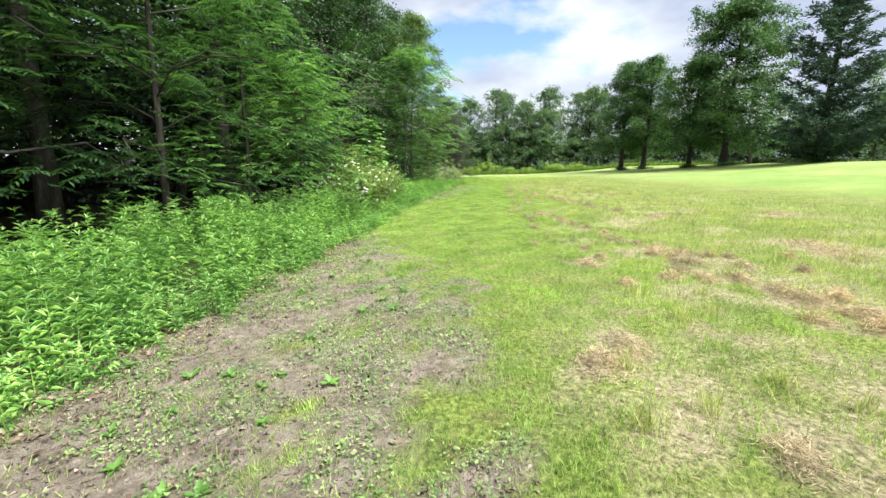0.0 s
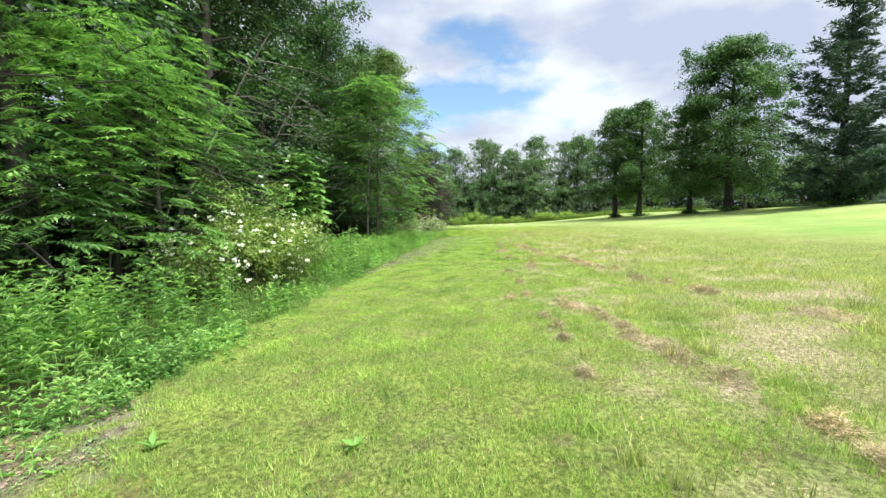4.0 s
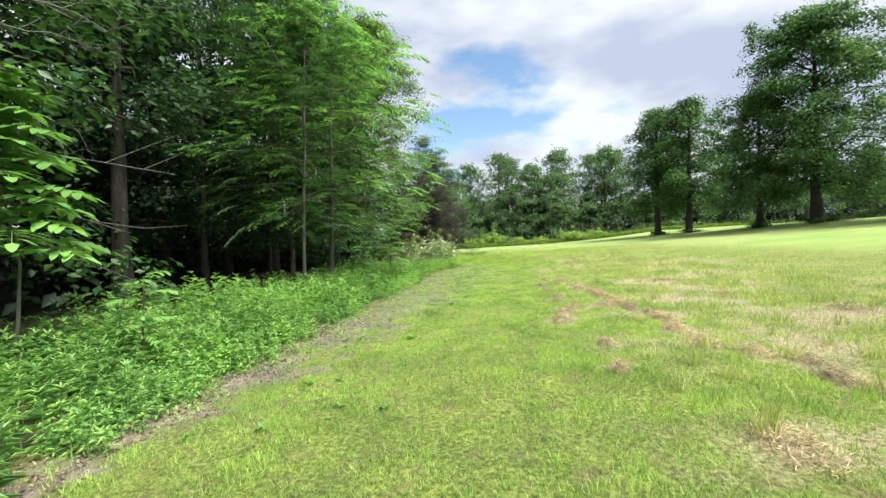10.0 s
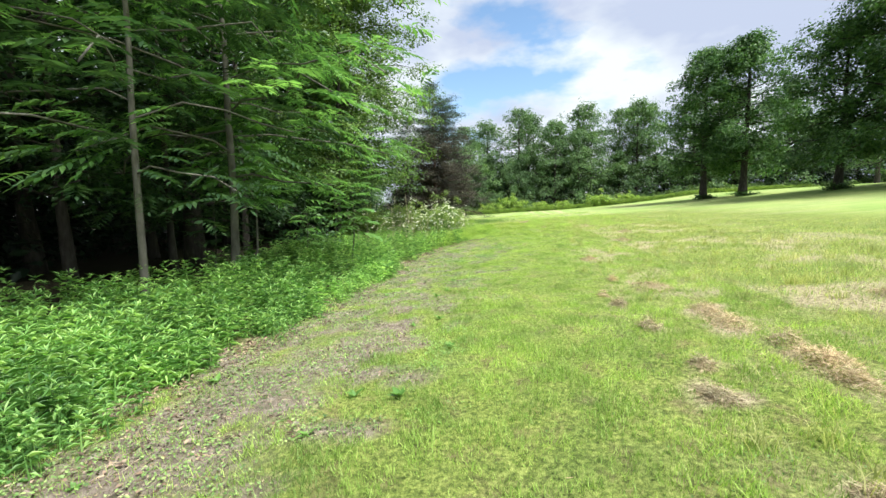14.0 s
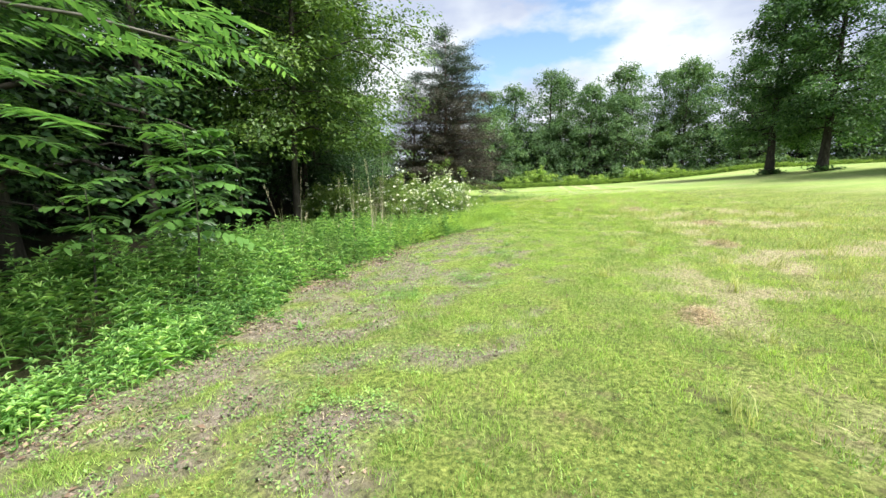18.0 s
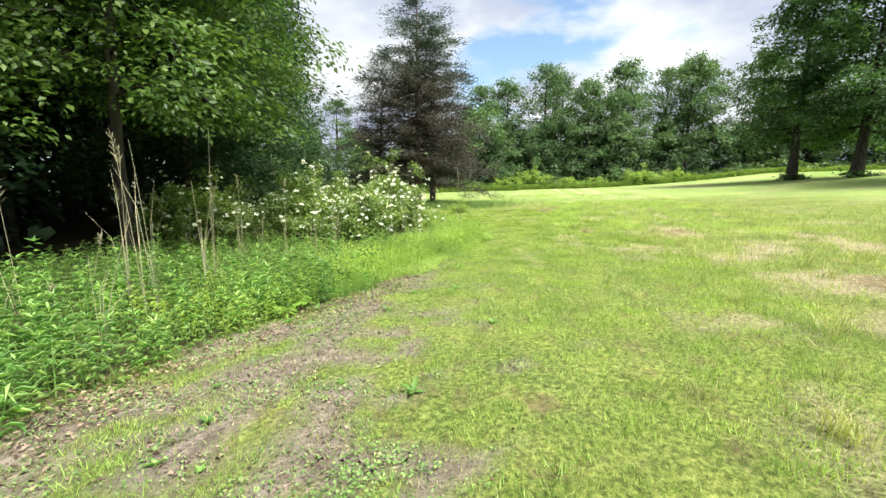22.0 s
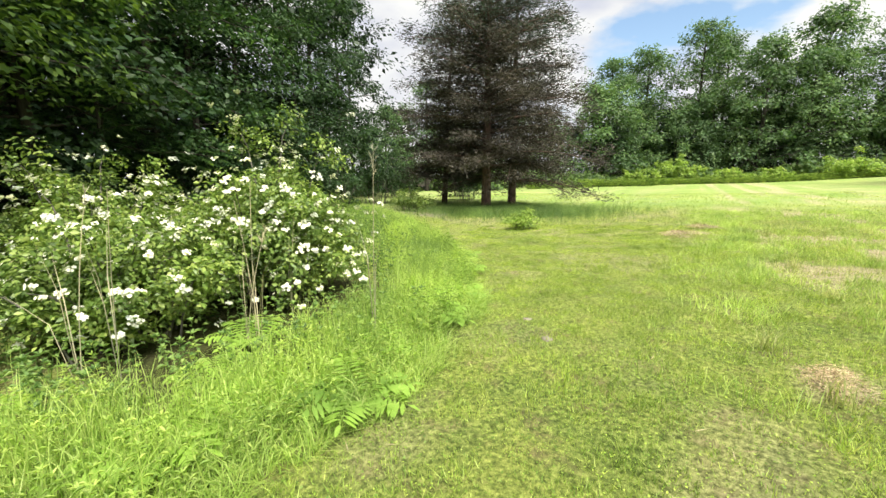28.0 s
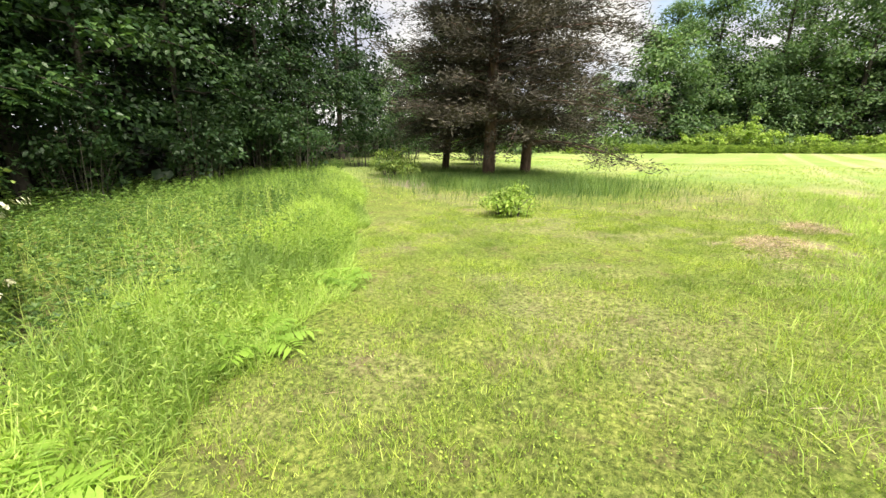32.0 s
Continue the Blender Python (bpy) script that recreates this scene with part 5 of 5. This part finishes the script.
reed(-5.0, 39.9, 1.6, 0.15, 20, 7)
reed(-4.5, 42.4, 1.9, 0.05, 90, 8)
for k in range(8):
    reed(r5.uniform(-6.4, -4.2), r5.uniform(37.5, 42.5), r5.uniform(1.1, 2.3), r5.normal(0, 0.06), r5.uniform(0, 360), 80 + k, k % 2 == 0)
for k in range(6):
    reed(-4.7 + r5.normal(0, 0.4), 42.7 + r5.normal(0, 0.4), r5.uniform(0.6, 1.15), r5.normal(0, 0.14), r5.uniform(0, 360), 120 + k, k % 3 == 0)
for k in range(9):
    a, rad = r5.uniform(0, 6.28), r5.uniform(0, 1) ** 0.5
    reed(-4.9 + 1.5 * rad * math.cos(a), 37.9 + 1.8 * rad * math.sin(a), r5.uniform(0.5, 1.75), r5.normal(0, 0.22), r5.uniform(0, 360), 10 + k, k % 2 == 0)
for k in range(11):
    y = 41.6 + 5.0 * ((k * 7) % 17) / 17 + r5.normal(0, 0.25) * (k % 3)
    reed(float(edge(y)) - r5.uniform(0.9, 2.6) - max(0, (44.5 - y) * 0.9), y, r5.uniform(0.6, 1.9), r5.normal(0, 0.24), r5.uniform(0, 360), 50 + k, k % 3 == 0)


def dead_tree(x, y, seed):
    """A bleached, leafless stem leaning out of the forest, with long drooping twigs."""
    r = np.random.default_rng(seed)
    ob = thing("dead_tree", x, y, float(ground_z(x, y)) - 0.05, "bare grey dead tree leaning out over the weeds", "tree")
    s = np.linspace(0, 1, 8)
    trunk = np.stack([2.9 * s ** 1.4, 0.9 * s, 6.8 * s], 1) + r.normal(0, 0.05, (8, 3)) * s[:, None]
    part("trunk", mesh_of("trunk", *tube(trunk, np.linspace(0.065, 0.014, 8), 7), PALE_BARK), ob)
    for k in range(12):
        t = 0.35 + 0.05 * k
        root = np.array([np.interp(t, s, trunk[:, i]) for i in range(3)])
        d = np.array([r.uniform(0.2, 1.0), r.uniform(0.2, 1.0) * (1 if k % 3 else -1), r.uniform(-0.15, 0.25)])
        ln = r.uniform(1.6, 3.2)
        q = np.linspace(0, 1, 7)
        line = root + d * ln * q[:, None] + np.cumsum(r.normal(0, 0.05, (7, 3)), 0) * q[:, None]
        line[:, 2] -= 0.25 * ln * q ** 2
        twigs = [tube(line, np.linspace(0.018, 0.004, 7), 5)]
        for m in range(5):
            p = np.array([np.interp(0.3 + 0.14 * m, q, line[:, i]) for i in range(3)])
            e = p + (d + r.normal(0, 0.5, 3)) * r.uniform(0.3, 0.8)
            twigs.append(tube(np.array([p, (p + e) / 2 + r.normal(0, 0.04, 3), e]), [0.006, 0.005, 0.002], 4))
        part("bough", mesh_of("bough", *join(*twigs), PALE_BARK), ob)


dead_tree(-8.4, 16.4, 7)
dead_tree(-8.9, 20.0, 8)


def straw_clump(x, y, rad, seed):
    r = np.random.default_rng(seed)
    n = int(2300 * rad + 160)
    a, q = r.uniform(0, 6.28, n), r.uniform(0, 1, n) ** 0.7 * rad * 0.8
    px, py = q * np.cos(a) * 0.8, q * np.sin(a) * 1.25
    heap = np.exp(-(q / (0.5 * rad)) ** 2) * (0.4 + vnoise(x + px, y + py, 9, 2))
    z = ground_z(x + px, y + py) - float(ground_z(x, y)) + 0.015 + r.uniform(0, 0.13, n) * heap
    b = r.uniform(0, 6.28, n)
    me = mesh_of("straw_clump", *leaves(np.stack([px, py, z], 1), np.stack([np.cos(b), np.sin(b), r.normal(0.05, 0.3, n)], 1), r.normal(0, 0.5, (n, 3)) + [0, 0, 1], r.uniform(0.03, 0.11, n), r.uniform(0.002, 0.006, n), 0.3), STRAW)
    ob = new("straw_clump", me)
    ob.matrix_basis = pose(x, y, float(ground_z(x, y)))
    tagged(ob, "matted clump of dry cut grass lying on the turf", "straw", "clumps of cut grass")


for k, (x, y, rad) in enumerate(DEAD):
    straw_clump(x, y, rad, 300 + k)


def stone(x, y, size, seed, label="small pale field stone half sunk in the ground"):
    r = np.random.default_rng(seed)
    bm = bmesh.new()
    bmesh.ops.create_icosphere(bm, subdivisions=2, radius=1)
    k = r.uniform(0, 9)
    for v in bm.verts:
        v.co *= 1 + 0.3 * noise.noise(v.co * 1.3 + Vector((k, k, k)))
        v.co = Vector((v.co.x * size, v.co.y * size * 0.75, v.co.z * size * 0.22))
    me = bpy.data.meshes.new("stone")
    bm.to_mesh(me)
    bm.free()
    me.materials.append(STONE)
    me.polygons.foreach_set("use_smooth", np.ones(len(me.polygons), dtype=bool))
    ob = new("stone", me)
    ob.matrix_basis = pose(x, y, float(ground_z(x, y)) - size * 0.06, 0, 0, r.uniform(0, 360))
    tagged(ob, label, "stone", "stones on the path")


stone(-0.85, 46.95, 0.075, 1, "flat grey field stone in the grass")
stone(-0.53, 46.55, 0.07, 2, "flat grey field stone in the grass")
for k in range(34):
    y = r5.choice([r5.uniform(0.6, 7), r5.uniform(21, 41)])
    stone(float(edge(y)) + r5.uniform(0.05, 1.7), y, r5.uniform(0.018, 0.05), 10 + k)


def rosette(x, y, count, size, seed):
    """A low plant of broad leaves lying out from one root, each leaf a part."""
    r = np.random.default_rng(seed)
    ob = thing("broadleaf_weed", x, y, float(ground_z(x, y)), "small broadleaf weed growing on the worn soil", "weed", "weeds on the worn soil")
    for k in range(count):
        a = k * GOLD + r.normal(0, 0.3)
        ln = size * r.uniform(0.6, 1.25)
        root, way = np.array([[0, 0, 0.01]]), np.array([[np.cos(a), np.sin(a), r.uniform(0.1, 0.9)]])
        part("leaf", mesh_of("leaf", *leaves(root, way, np.array([0, 0, 1.0]), ln, ln * r.uniform(0.35, 0.5), 0.2), CLOVER), ob)
    return ob


weeds = [rosette(-2.2 + 0.3 * k, 1.9 + 0.7 * k, 7 + k % 3, 0.075 + 0.008 * k, 400 + k) for k in range(5)]
for k in range(130):
    y = r5.choice([r5.uniform(0.8, 9), r5.uniform(19, 44)])
    x, s = float(edge(y)) + r5.uniform(-0.1, 2.6), r5.uniform(0.5, 1.1)
    copy_thing(weeds[k % 5], pose(x, y, float(ground_z(x, y)), 0, 0, r5.uniform(0, 360)) @ Matrix.Diagonal((s, s, s, 1)))

shrub("low_bush", -3.66, 54.6, 1.15, 0.9, 0.55, 2400, 0.06, FRINGE, "small pale green bush in the grass before the pines", 141, canes=16)
shrub("low_bush", -10.5, 58.5, 2.4, 1.6, 0.9, 2600, 0.09, ROSE, "low leafy bush beside the path at the bend", 142, canes=20)

# Uncut grass in the ring under the pines, and tufts in the open meadow.
n = 24000
x, y = rng.normal(-6.4, 2.1, n), rng.normal(59.9, 1.5, n)
stuff("shade_grass", bent_blades(on_ground(x, y, -0.01), rng.normal(0, 0.12, (n, 2)), rng.uniform(0.15, 0.42, n), 0.009), HERB, "uncut dark grass under the pines", "grass")


def tuft(x, y, high, seed):
    n = 46
    r = np.random.default_rng(seed)
    base = np.stack([r.normal(0, 0.05, n), r.normal(0, 0.05, n), 0 * np.arange(n)], 1)
    ob = new("grass_tuft", mesh_of("grass_tuft", *bent_blades(base, r.normal(0, 0.45, (n, 2)) * high, high * r.uniform(0.5, 1.1, n), 0.006), LAWN_DRY))
    ob.matrix_basis = pose(x, y, float(ground_z(x, y)) - 0.01)
    tagged(ob, "upright tuft of longer grass in the cut meadow", "grass tuft", "tufts in the cut meadow")


for k, (x, y, h) in enumerate([(4.25, 42.0, .4), (3.4, 42.5, .35), (3.6, 48.2, .5), (3.3, 49.2, .25), (1.9, 35.9, .3), (3.1, 44.0, .3)]):
    tuft(x, y, h, 500 + k)
for k in range(290):
    y = r5.uniform(1.5, 56)
    tuft(r5.uniform(0.9, 7.5), y, r5.uniform(0.14, 0.3), 600 + k)
